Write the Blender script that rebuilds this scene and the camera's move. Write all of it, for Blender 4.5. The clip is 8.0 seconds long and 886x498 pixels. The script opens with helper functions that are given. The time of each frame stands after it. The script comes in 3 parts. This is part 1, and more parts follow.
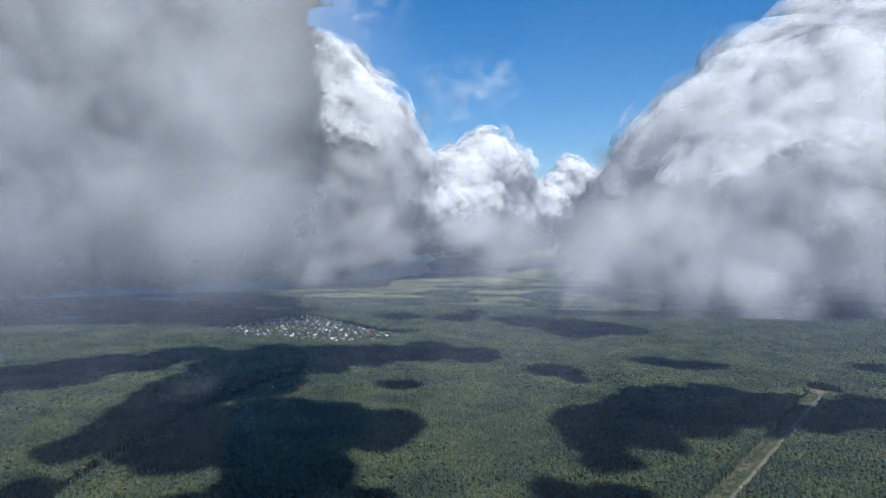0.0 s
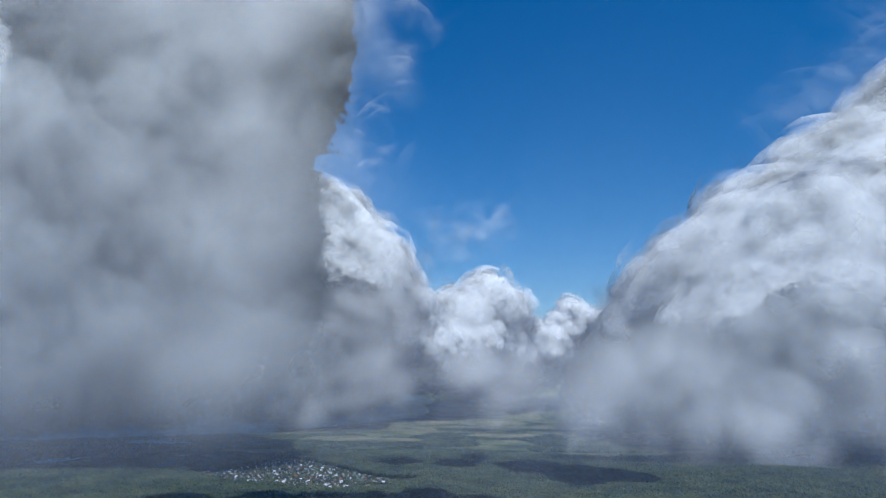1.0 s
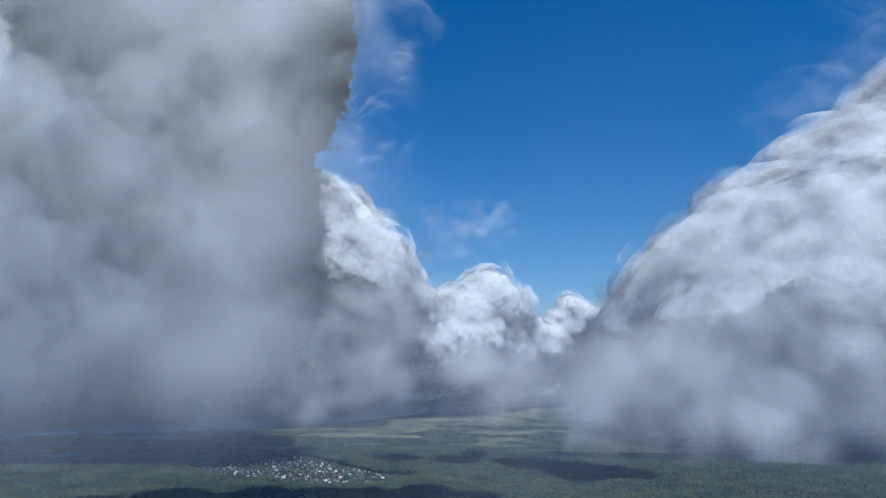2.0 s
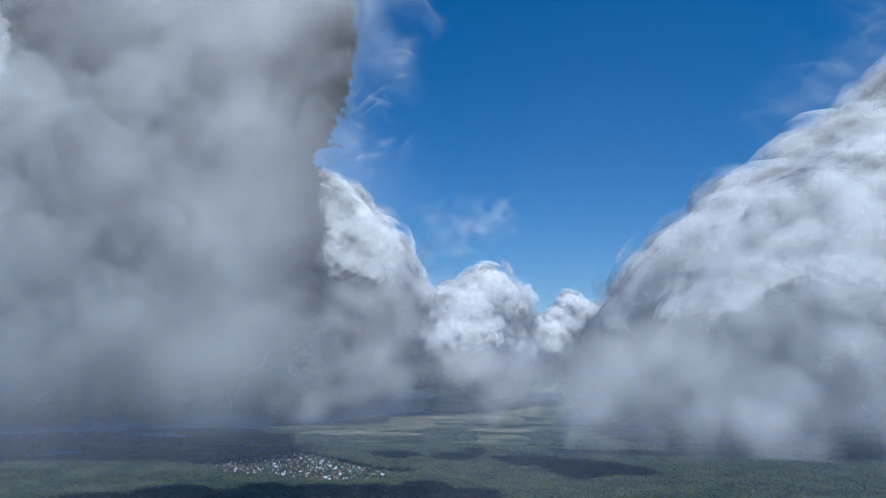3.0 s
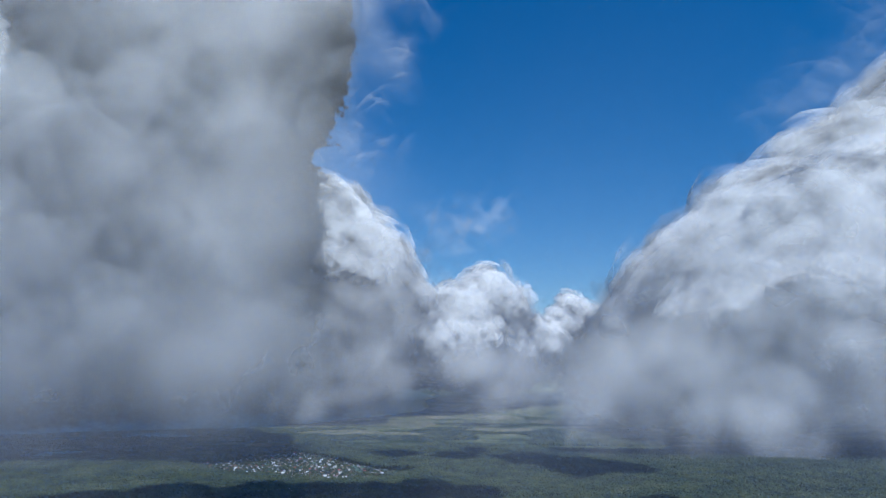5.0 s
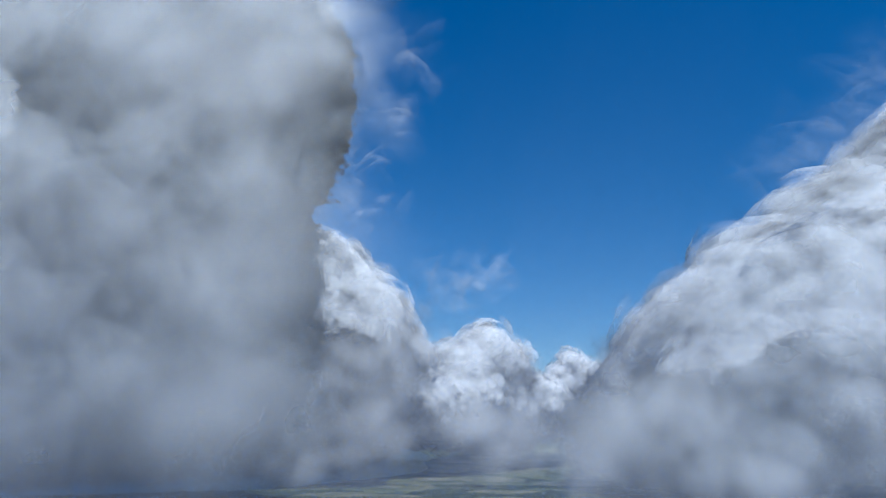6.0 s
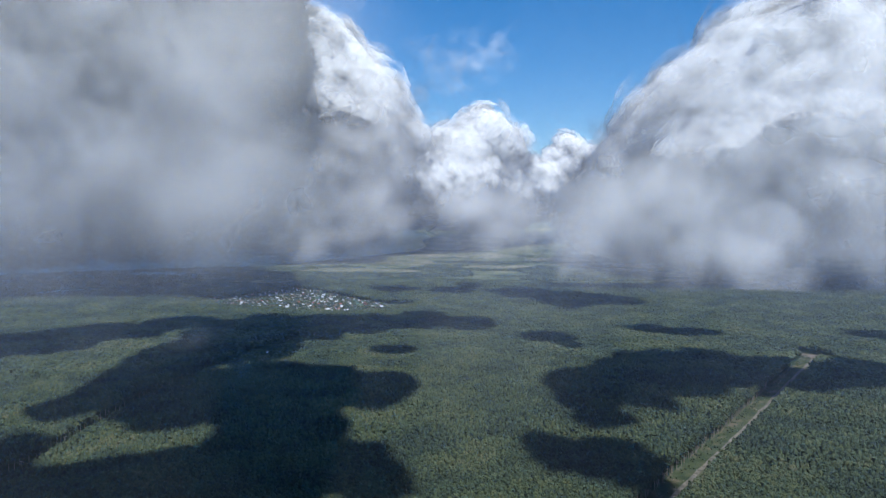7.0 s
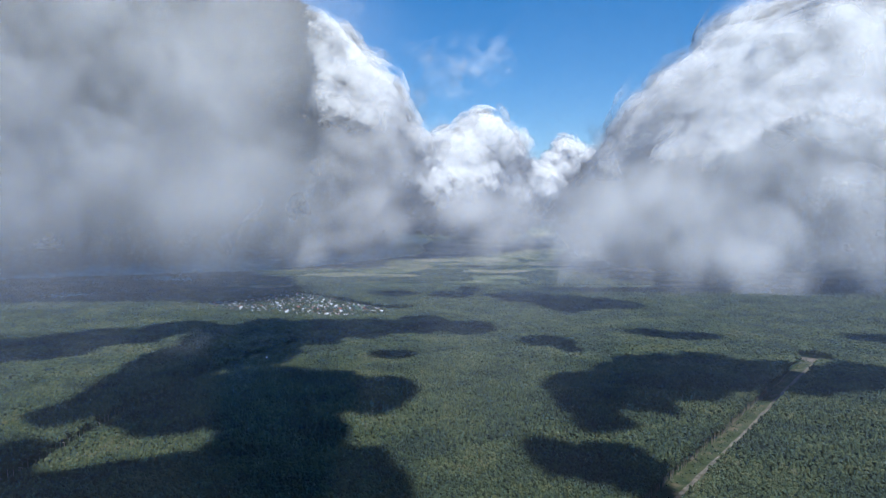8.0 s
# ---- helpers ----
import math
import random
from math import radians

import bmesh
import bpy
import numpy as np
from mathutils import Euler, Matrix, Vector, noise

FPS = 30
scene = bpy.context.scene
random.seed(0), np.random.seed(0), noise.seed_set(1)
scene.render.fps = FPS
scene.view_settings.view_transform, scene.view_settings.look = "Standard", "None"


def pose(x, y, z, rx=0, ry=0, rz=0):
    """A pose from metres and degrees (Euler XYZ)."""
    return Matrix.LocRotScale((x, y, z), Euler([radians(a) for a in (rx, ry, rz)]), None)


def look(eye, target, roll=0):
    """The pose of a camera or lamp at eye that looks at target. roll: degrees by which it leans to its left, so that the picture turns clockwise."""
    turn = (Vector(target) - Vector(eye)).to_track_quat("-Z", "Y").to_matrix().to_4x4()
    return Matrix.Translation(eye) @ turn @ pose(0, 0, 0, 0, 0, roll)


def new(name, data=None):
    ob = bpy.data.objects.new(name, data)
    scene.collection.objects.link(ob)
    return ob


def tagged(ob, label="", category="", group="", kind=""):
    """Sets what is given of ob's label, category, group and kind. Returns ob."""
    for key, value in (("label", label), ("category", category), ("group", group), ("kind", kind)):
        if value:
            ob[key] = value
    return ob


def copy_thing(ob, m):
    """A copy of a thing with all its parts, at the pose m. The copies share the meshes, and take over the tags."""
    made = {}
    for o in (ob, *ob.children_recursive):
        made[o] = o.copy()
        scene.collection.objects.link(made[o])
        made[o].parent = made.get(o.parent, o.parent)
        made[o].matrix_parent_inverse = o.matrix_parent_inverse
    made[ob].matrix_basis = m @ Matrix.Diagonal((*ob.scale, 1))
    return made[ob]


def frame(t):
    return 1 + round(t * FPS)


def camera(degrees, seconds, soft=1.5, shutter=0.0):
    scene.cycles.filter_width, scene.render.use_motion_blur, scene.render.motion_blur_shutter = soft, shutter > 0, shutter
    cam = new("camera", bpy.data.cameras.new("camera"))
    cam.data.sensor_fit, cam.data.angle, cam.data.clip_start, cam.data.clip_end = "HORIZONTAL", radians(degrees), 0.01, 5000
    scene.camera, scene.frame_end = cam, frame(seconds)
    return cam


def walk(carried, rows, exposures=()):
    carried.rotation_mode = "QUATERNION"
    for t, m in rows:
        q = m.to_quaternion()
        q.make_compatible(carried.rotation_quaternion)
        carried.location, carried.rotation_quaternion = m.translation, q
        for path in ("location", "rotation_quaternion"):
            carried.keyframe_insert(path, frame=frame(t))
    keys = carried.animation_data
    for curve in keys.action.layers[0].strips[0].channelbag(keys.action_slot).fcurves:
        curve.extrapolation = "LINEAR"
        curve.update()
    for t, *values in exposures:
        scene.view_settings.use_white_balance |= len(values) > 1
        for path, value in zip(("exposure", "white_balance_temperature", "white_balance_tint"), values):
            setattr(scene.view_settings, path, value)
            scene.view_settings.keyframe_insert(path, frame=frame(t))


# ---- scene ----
# ================= camera =================
EYE = 300.0                      # height of the drone over the forest floor once it has sunk
cam = camera(66.9, 8.0, soft=1.2)
PATH = [  # seconds, metres aside, metres above EYE, yaw, pitch, roll
    (0.0, -6.0, 32.0, 0.32, -1.86, -0.21), (0.3, -5.8, 30.93, 0.32, -1.7, -0.21), (0.4, -5.73, 30.55, 0.32, -0.23, -0.2), (0.5, -5.66, 30.17, 0.32, 2.2, -0.2),
    (0.6, -5.58, 29.78, 0.32, 5.16, -0.3), (0.7, -5.51, 29.38, 0.32, 8.09, -0.4), (0.8, -5.43, 28.97, 0.32, 10.06, -0.4), (1.0, -5.27, 28.13, 0.32, 10.05, -0.41),
    (1.5, -4.86, 25.91, 0.32, 9.98, -0.55), (3.0, -3.48, 18.57, 0.32, 9.78, -0.56), (3.5, -3.0, 16.0, 0.32, 9.8, -0.59), (4.0, -2.52, 13.43, 0.32, 9.83, -0.57),
    (5.3, -1.32, 7.01, 0.3, 9.94, -0.35), (5.5, -1.14, 6.09, 0.3, 10.03, -0.33), (5.6, -1.06, 5.63, 0.3, 10.82, -0.33), (5.7, -0.97, 5.18, 0.29, 11.88, -0.33),
    (5.8, -0.89, 4.74, 0.29, 13.08, -0.33), (5.9, -0.81, 4.3, 0.28, 14.34, -0.33), (6.0, -0.73, 3.87, 0.28, 14.85, -0.33), (6.1, -0.65, 3.45, 0.25, 14.83, -0.33),
    (6.2, -0.57, 3.03, 0.22, 13.01, -0.32), (6.3, -0.49, 2.62, 0.2, 10.74, -0.31), (6.4, -0.42, 2.22, 0.17, 8.07, -0.3), (6.5, -0.34, 1.83, 0.14, 5.1, -0.3),
    (6.6, -0.27, 1.45, 0.12, 2.21, -0.25), (6.7, -0.2, 1.07, 0.1, -0.48, -0.2), (6.8, -0.13, 0.7, 0.08, -3.07, -0.12), (6.9, -0.07, 0.35, 0.06, -3.48, -0.11),
    (7.0, -0.0, 0.0, 0.04, -3.46, -0.11), (7.5, -0.0, 0.0, 0.02, -3.29, -0.04), (8.0, -0.0, 0.0, 0.0, -3.07, 0.0)]
walk(cam, [(t, pose(x, 0, EYE + z, 90 + p, r, y)) for t, x, z, y, p, r in PATH],
     [(0.0, 0.85, 5850, 8), (0.3, 0.85, 5850, 8), (0.6, 0.8, 5900, 7), (0.9, 0.5, 5400, 6), (5.5, 0.45, 5350, 6), (6.0, 0.42, 5300, 6),
      (6.3, 0.42, 5350, 6), (6.5, 0.4, 5400, 6), (6.7, 0.55, 5500, 7), (6.9, 0.85, 5700, 7), (8.0, 0.92, 5700, 7)])

# ================= sky and sun =================
SUN_EL, SUN_AZ = radians(63), radians(150)      # azimuth from +y towards +x: behind the camera's right shoulder
TO_SUN = Vector((math.cos(SUN_EL) * math.sin(SUN_AZ), math.cos(SUN_EL) * math.cos(SUN_AZ), math.sin(SUN_EL)))
world = bpy.data.worlds.new("sky")
scene.world = world
world.use_nodes = True
wn, wl = world.node_tree.nodes, world.node_tree.links
sky = wn.new("ShaderNodeTexSky")
sky.sky_type, sky.sun_disc, sky.sun_elevation, sky.sun_rotation = "NISHITA", False, SUN_EL, SUN_AZ
sky.altitude, sky.air_density, sky.dust_density, sky.ozone_density = 300, 1.0, 0.0, 3.5
hue = wn.new("ShaderNodeHueSaturation")
hue.inputs["Saturation"].default_value = 1.36
wl.new(sky.outputs[0], hue.inputs["Color"])
wl.new(hue.outputs[0], wn["Background"].inputs[0])
wn["Background"].inputs[1].default_value = 0.065
sun = new("sun", bpy.data.lights.new("sun", "SUN"))
sun.data.energy, sun.data.angle, sun.data.color = 3.3, radians(0.53), (1.0, 0.95, 0.88)
sun.matrix_world = look(TO_SUN * 3000, (0, 0, 0))
scene.cycles.transparent_max_bounces = 64
scene.cycles.max_bounces, scene.cycles.diffuse_bounces, scene.cycles.transmission_bounces = 12, 8, 8

# ================= materials =================
def material(name):
    m = bpy.data.materials.new(name)
    m.use_nodes = True
    t = m.node_tree
    return m, t.nodes, t.links, t.nodes["Principled BSDF"]


def node(nodes, kind, **values):
    n = nodes.new(kind)
    for key, value in values.items():
        n.inputs[key].default_value = value
    return n


def ramp(nodes, stops):
    r = nodes.new("ShaderNodeValToRGB")
    e = r.color_ramp.elements
    while len(e) < len(stops):
        e.new(0.5)
    for el, (p, c) in zip(e, stops):
        el.position, el.color = p, (*c, 1)
    return r


def surface(name, stops, scale, rough=0.9, bump=0.0, bump_scale=1.0, detail=6):
    """Noise-coloured surface: stops of a colour ramp over noise of that size in metres, with fine relief."""
    m, n, l, b = material(name)
    pos = n.new("ShaderNodeNewGeometry")
    nz = node(n, "ShaderNodeTexNoise", Scale=1 / scale, Detail=detail, Roughness=0.6)
    l.new(pos.outputs["Position"], nz.inputs["Vector"])
    r = ramp(n, stops)
    l.new(nz.outputs[0], r.inputs[0])
    l.new(r.outputs[0], b.inputs["Base Color"])
    b.inputs["Roughness"].default_value = rough
    b.inputs["Specular IOR Level"].default_value = 0.2
    if bump:
        nb = node(n, "ShaderNodeTexNoise", Scale=1 / bump_scale, Detail=4)
        l.new(pos.outputs["Position"], nb.inputs["Vector"])
        bp = node(n, "ShaderNodeBump", Strength=bump, Distance=bump_scale)
        l.new(nb.outputs[0], bp.inputs["Height"])
        l.new(bp.outputs[0], b.inputs["Normal"])
    return m


def foliage(name, stops, patch):
    """Leaves: each crown its own tone, larger stands of lighter and darker trees."""
    m, n, l, b = material(name)
    geo = n.new("ShaderNodeNewGeometry")
    r = ramp(n, stops)
    nz = node(n, "ShaderNodeTexNoise", Scale=1 / patch, Detail=5, Roughness=0.6)
    l.new(geo.outputs["Position"], nz.inputs["Vector"])
    mix = n.new("ShaderNodeMath")
    mix.operation = "MULTIPLY_ADD"
    mix.inputs[1].default_value = 0.45
    l.new(geo.outputs["Random Per Island"], mix.inputs[0])
    sub = n.new("ShaderNodeMapRange")
    for k, v in (("From Min", 0.34), ("From Max", 0.66), ("To Min", 0.0), ("To Max", 0.6)):
        sub.inputs[k].default_value = v
    l.new(nz.outputs[0], sub.inputs["Value"])
    l.new(sub.outputs[0], mix.inputs[2])
    l.new(mix.outputs[0], r.inputs[0])
    fine = node(n, "ShaderNodeTexNoise", Scale=0.9, Detail=4, Roughness=0.7)
    l.new(geo.outputs["Position"], fine.inputs["Vector"])
    dim = n.new("ShaderNodeMapRange")
    for k, v in (("From Min", 0.3), ("From Max", 0.7), ("To Min", 0.6), ("To Max", 1.35)):
        dim.inputs[k].default_value = v
    l.new(fine.outputs[0], dim.inputs["Value"])
    mul = n.new("ShaderNodeVectorMath")
    mul.operation = "SCALE"
    l.new(r.outputs[0], mul.inputs[0])
    l.new(dim.outputs[0], mul.inputs["Scale"])
    l.new(mul.outputs[0], b.inputs["Base Color"])
    bp = node(n, "ShaderNodeBump", Strength=0.8, Distance=0.8)
    l.new(fine.outputs[0], bp.inputs["Height"])
    l.new(bp.outputs[0], b.inputs["Normal"])
    b.inputs["Roughness"].default_value = 0.75
    b.inputs["Specular IOR Level"].default_value = 0.25
    return m


def scatter_light(n, l, seep=0.35):
    """White droplets, lit as the rounded body that they belong to; seep: the share of light that passes through."""
    lie = n.new("ShaderNodeAttribute")
    lie.attribute_name = "lie"
    d = node(n, "ShaderNodeBsdfDiffuse", Color=(0.98, 0.98, 0.98, 1))
    tr = node(n, "ShaderNodeBsdfTranslucent", Color=(0.98, 0.98, 0.98, 1))
    both = node(n, "ShaderNodeMixShader", Fac=seep)
    l.new(lie.outputs["Vector"], d.inputs["Normal"])
    l.new(lie.outputs["Vector"], tr.inputs["Normal"])
    l.new(d.outputs[0], both.inputs[1])
    l.new(tr.outputs[0], both.inputs[2])
    return both


def cloud_core():
    m, n, l, b = material("cloud_body")
    l.new(scatter_light(n, l).outputs[0], n["Material Output"].inputs["Surface"])
    return m


def cloud_mist(name, size, torn_low, seep=0.35):
    """Shreds of mist: white, thinning out to nothing at their rims, torn by noise."""
    m, n, l, b = material(name)
    geo = n.new("ShaderNodeNewGeometry")
    fade = n.new("ShaderNodeAttribute")
    fade.attribute_name = "fade"
    veil = n.new("ShaderNodeAttribute")
    veil.attribute_name = "veil"
    rim = n.new("ShaderNodeMapRange")
    rim.interpolation_type = "SMOOTHERSTEP"
    for k, v in (("From Min", 0.0), ("From Max", 1.0), ("To Min", 1.0), ("To Max", 0.0)):
        rim.inputs[k].default_value = v
    l.new(fade.outputs["Fac"], rim.inputs["Value"])
    nz = node(n, "ShaderNodeTexNoise", Scale=1 / size, Detail=3, Roughness=0.5, Distortion=0.3)
    l.new(geo.outputs["Position"], nz.inputs["Vector"])
    torn = n.new("ShaderNodeMapRange")
    for k, v in (("From Min", 0.33), ("From Max", 0.67), ("To Min", torn_low), ("To Max", 1.1)):
        torn.inputs[k].default_value = v
    l.new(nz.outputs[0], torn.inputs["Value"])
    m1, m2 = n.new("ShaderNodeMath"), n.new("ShaderNodeMath")
    m1.operation = m2.operation = "MULTIPLY"
    m2.use_clamp = True
    l.new(rim.outputs[0], m1.inputs[0])
    l.new(torn.outputs[0], m1.inputs[1])
    l.new(m1.outputs[0], m2.inputs[0])
    l.new(veil.outputs["Fac"], m2.inputs[1])
    both = scatter_light(n, l, seep)
    clear = n.new("ShaderNodeBsdfTransparent")
    out = n.new("ShaderNodeMixShader")
    l.new(m2.outputs[0], out.inputs[0])
    l.new(clear.outputs[0], out.inputs[1])
    l.new(both.outputs[0], out.inputs[2])
    l.new(out.outputs[0], n["Material Output"].inputs["Surface"])
    return m


CORE = cloud_core()
MIST = cloud_mist("cloud_mist", 130, 0.5)
SOFT = cloud_mist("soft_mist", 400, 0.85, 0.05)
WISP = cloud_mist("torn_mist", 70, 0.1)
LEAF = foliage("leaves", [(0.0, (0.015, 0.024, 0.018)), (0.3, (0.026, 0.039, 0.023)), (0.55, (0.041, 0.056, 0.026)), (0.8, (0.064, 0.075, 0.031)), (1.0, (0.090, 0.091, 0.044))], 95)
BARE = surface("bare_soil", [(0.3, (0.05, 0.045, 0.03)), (0.5, (0.11, 0.09, 0.065)), (0.75, (0.19, 0.16, 0.12))], 18, bump=0.3, bump_scale=1)
GRASS = surface("clearing_grass", [(0.34, (0.018, 0.030, 0.012)), (0.46, (0.035, 0.048, 0.018)), (0.56, (0.060, 0.060, 0.030)), (0.66, (0.12, 0.095, 0.062))], 22, bump=0.3, bump_scale=2)
SAND = surface("sandy_track", [(0.3, (0.05, 0.05, 0.03)), (0.45, (0.09, 0.078, 0.06)), (0.6, (0.15, 0.13, 0.105)), (0.8, (0.24, 0.21, 0.17))], 9, bump=0.3, bump_scale=1)


def plain_material():
    """Woodland floor near by; towards the lake it opens into strips of meadow and copse."""
    m, n, l, b = material("wooded_plain")
    geo = n.new("ShaderNodeNewGeometry")
    big = node(n, "ShaderNodeTexNoise", Scale=1 / 150, Detail=6, Roughness=0.65)
    l.new(geo.outputs["Position"], big.inputs["Vector"])
    wood = ramp(n, [(0.3, (0.012, 0.022, 0.012)), (0.5, (0.024, 0.040, 0.018)), (0.7, (0.045, 0.060, 0.028))])
    l.new(big.outputs[0], wood.inputs[0])
    way = n.new("ShaderNodeVectorMath")
    way.operation = "LENGTH"
    l.new(geo.outputs["Position"], way.inputs[0])
    open_land = n.new("ShaderNodeMapRange")
    for k, v in (("From Min", 2650), ("From Max", 3050), ("To Min", 0.0), ("To Max", 0.9)):
        open_land.inputs[k].default_value = v
    l.new(way.outputs["Value"], open_land.inputs["Value"])
    lie = n.new("ShaderNodeVectorMath")
    lie.operation = "MULTIPLY"
    lie.inputs[1].default_value = (1 / 330, 1 / 120, 1 / 60)
    l.new(geo.outputs["Position"], lie.inputs[0])
    strips = node(n, "ShaderNodeTexNoise", Scale=1.0, Detail=5, Roughness=0.6)
    l.new(lie.outputs[0], strips.inputs["Vector"])
    cut = n.new("ShaderNodeMapRange")
    for k, v in (("From Min", 0.42), ("From Max", 0.58), ("To Min", 0.0), ("To Max", 1.4)):
        cut.inputs[k].default_value = v
    l.new(strips.outputs[0], cut.inputs["Value"])
    both = n.new("ShaderNodeMath")
    both.operation, both.use_clamp = "MULTIPLY", True
    l.new(open_land.outputs[0], both.inputs[0])
    l.new(cut.outputs[0], both.inputs[1])
    grass = ramp(n, [(0.3, (0.07, 0.09, 0.045)), (0.5, (0.125, 0.135, 0.07)), (0.72, (0.21, 0.195, 0.115))])
    l.new(big.outputs[0], grass.inputs[0])
    mix = n.new("ShaderNodeMix")
    mix.data_type = "RGBA"
    l.new(both.outputs[0], mix.inputs["Factor"])
    l.new(wood.outputs[0], mix.inputs["A"])
    l.new(grass.outputs[0], mix.inputs["B"])
    l.new(mix.outputs["Result"], b.inputs["Base Color"])
    b.inputs["Roughness"].default_value = 0.95
    b.inputs["Specular IOR Level"].default_value = 0.1
    rough = node(n, "ShaderNodeTexNoise", Scale=1 / 14, Detail=4)
    l.new(geo.outputs["Position"], rough.inputs["Vector"])
    bp = node(n, "ShaderNodeBump", Strength=0.6, Distance=10)
    l.new(rough.outputs[0], bp.inputs["Height"])
    l.new(bp.outputs[0], b.inputs["Normal"])
    return m


FLOOR = plain_material()
FIELD = surface("meadow", [(0.3, (0.075, 0.085, 0.045)), (0.5, (0.13, 0.13, 0.07)), (0.7, (0.22, 0.19, 0.12))], 120, bump=0.5, bump_scale=10)

# ================= plan =================
def fold(x, y, z=0.0):
    """Beyond 2.6 km the plain rises gently to the skyline, so that the far shore lies within sight."""
    rho = math.hypot(x, y)
    if rho <= 2600:
        return x, y, z
    s = (2600 + 2250 * (1 - math.exp(-(rho - 2600) / 2250))) / rho
    return x * s, y * s, EYE * (1 - s) + z * s


def mesh_object(name, verts, faces, mat, parent=None, smooth=False):
    me = bpy.data.meshes.new(name)
    me.from_pydata([tuple(v) for v in verts], [], [tuple(f) for f in faces])
    me.materials.append(mat)
    if smooth:
        me.polygons.foreach_set("use_smooth", [True] * len(me.polygons))
    ob = new(name, me)
    if parent:
        ob.parent = parent
    return ob


def bulk_mesh(name, verts, tris, mat, parent=None, smooth=True, attrs=()):
    """A mesh from numpy arrays of vertices and triangles or quads."""
    me = bpy.data.meshes.new(name)
    k = tris.shape[1]
    me.vertices.add(len(verts))
    me.vertices.foreach_set("co", np.ascontiguousarray(verts, np.float32).ravel())
    me.loops.add(tris.size)
    me.loops.foreach_set("vertex_index", np.ascontiguousarray(tris, np.int32).ravel())
    me.polygons.add(len(tris))
    me.polygons.foreach_set("loop_start", np.arange(0, tris.size, k, dtype=np.int32))
    me.update(calc_edges=True)
    me.polygons.foreach_set("use_smooth", np.full(len(tris), smooth))
    for key, vals in attrs:
        kind, field = ("FLOAT", "value") if vals.ndim == 1 else ("FLOAT_VECTOR", "vector")
        me.attributes.new(key, kind, "POINT").data.foreach_set(field, np.ascontiguousarray(vals, np.float32).ravel())
    me.materials.append(mat)
    ob = new(name, me)
    if parent:
        ob.parent = parent
    return ob


# ground: one sheet to the skyline
rings = [0, 100, 200, 300, 400, 500, 600, 700, 800, 900] + [1000 + 120 * i for i in range(20)] + [3500 * 1.12 ** i for i in range(32)] + [400000]
SEG = 240
verts = [(0, 0, 0)] + [fold(r * math.sin(2 * math.pi * i / SEG), r * math.cos(2 * math.pi * i / SEG)) for r in rings[1:] for i in range(SEG)]
faces = [(0, 1 + (i + 1) % SEG, 1 + i) for i in range(SEG)]
for k in range(len(rings) - 2):
    a, b = 1 + k * SEG, 1 + (k + 1) * SEG
    faces += [(a + i, a + (i + 1) % SEG, b + (i + 1) % SEG, b + i) for i in range(SEG)]
tagged(mesh_object("ground", verts, faces, FLOOR, smooth=True), "dark green wooded plain reaching to the horizon", "ground", kind="structure")

# ================= clouds =================
def surface_net(vals, origin, h):
    """The zero surface of a field of distances, as quads."""
    s = vals < 0
    nx, ny, nz = (n - 1 for n in vals.shape)
    acc = np.zeros((nx, ny, nz, 3))
    cnt = np.zeros((nx, ny, nz))
    for ax in range(3):
        o1, o2 = [a for a in range(3) if a != ax]
        for p in (0, 1):
            for q in (0, 1):
                lo = [slice(0, -1)] * 3
                lo[o1] = slice(p, vals.shape[o1] - 1 + p)
                lo[o2] = slice(q, vals.shape[o2] - 1 + q)
                hi = list(lo)
                hi[ax] = slice(1, None)
                va, vb = vals[tuple(lo)], vals[tuple(hi)]
                cross = s[tuple(lo)] != s[tuple(hi)]
                t = np.where(cross, va / np.where(cross, va - vb, 1), 0)
                cnt += cross
                acc[..., ax] += np.where(cross, t, 0)
                acc[..., o1] += np.where(cross, p, 0)
                acc[..., o2] += np.where(cross, q, 0)
    live = cnt > 0
    idx = np.full((nx, ny, nz), -1)
    idx[live] = np.arange(live.sum())
    verts = (np.argwhere(live) + acc[live] / cnt[live][:, None]) * h + origin
    quads = []
    for ax in range(3):
        o1, o2 = (ax + 1) % 3, (ax + 2) % 3
        sl = [slice(None)] * 3
        sl[ax] = slice(0, -1)
        up = [slice(None)] * 3
        up[ax] = slice(1, None)
        flip = s[tuple(sl)] != s[tuple(up)]
        at = np.argwhere(flip)
        at = at[(at[:, o1] > 0) & (at[:, o2] > 0) & (at[:, o1] < vals.shape[o1] - 1) & (at[:, o2] < vals.shape[o2] - 1)]
        inside = s[tuple(at.T)]
        c = []
        for d1, d2 in ((-1, -1), (0, -1), (0, 0), (-1, 0)):
            b = at.copy()
            b[:, o1] += d1
            b[:, o2] += d2
            c.append(idx[tuple(b.T)])
        c = np.stack(c, 1)
        c[~inside] = c[~inside][:, ::-1]
        quads.append(c)
    return verts, np.concatenate(quads)


def lattice(seed, n=32):
    return np.random.default_rng(seed).random((n, n, n))


LAT = lattice(5)


def value_noise(p):
    """Smooth noise from 0 to 1 at points p, one cell a unit."""
    i = np.floor(p).astype(int)
    f = p - i
    f = f * f * (3 - 2 * f)
    out = 0
    for a in (0, 1):
        for b in (0, 1):
            for c in (0, 1):
                w = (f[..., 0] if a else 1 - f[..., 0]) * (f[..., 1] if b else 1 - f[..., 1]) * (f[..., 2] if c else 1 - f[..., 2])
                out = out + w * LAT[(i[..., 0] + a) % 32, (i[..., 1] + b) % 32, (i[..., 2] + c) % 32]
    return out


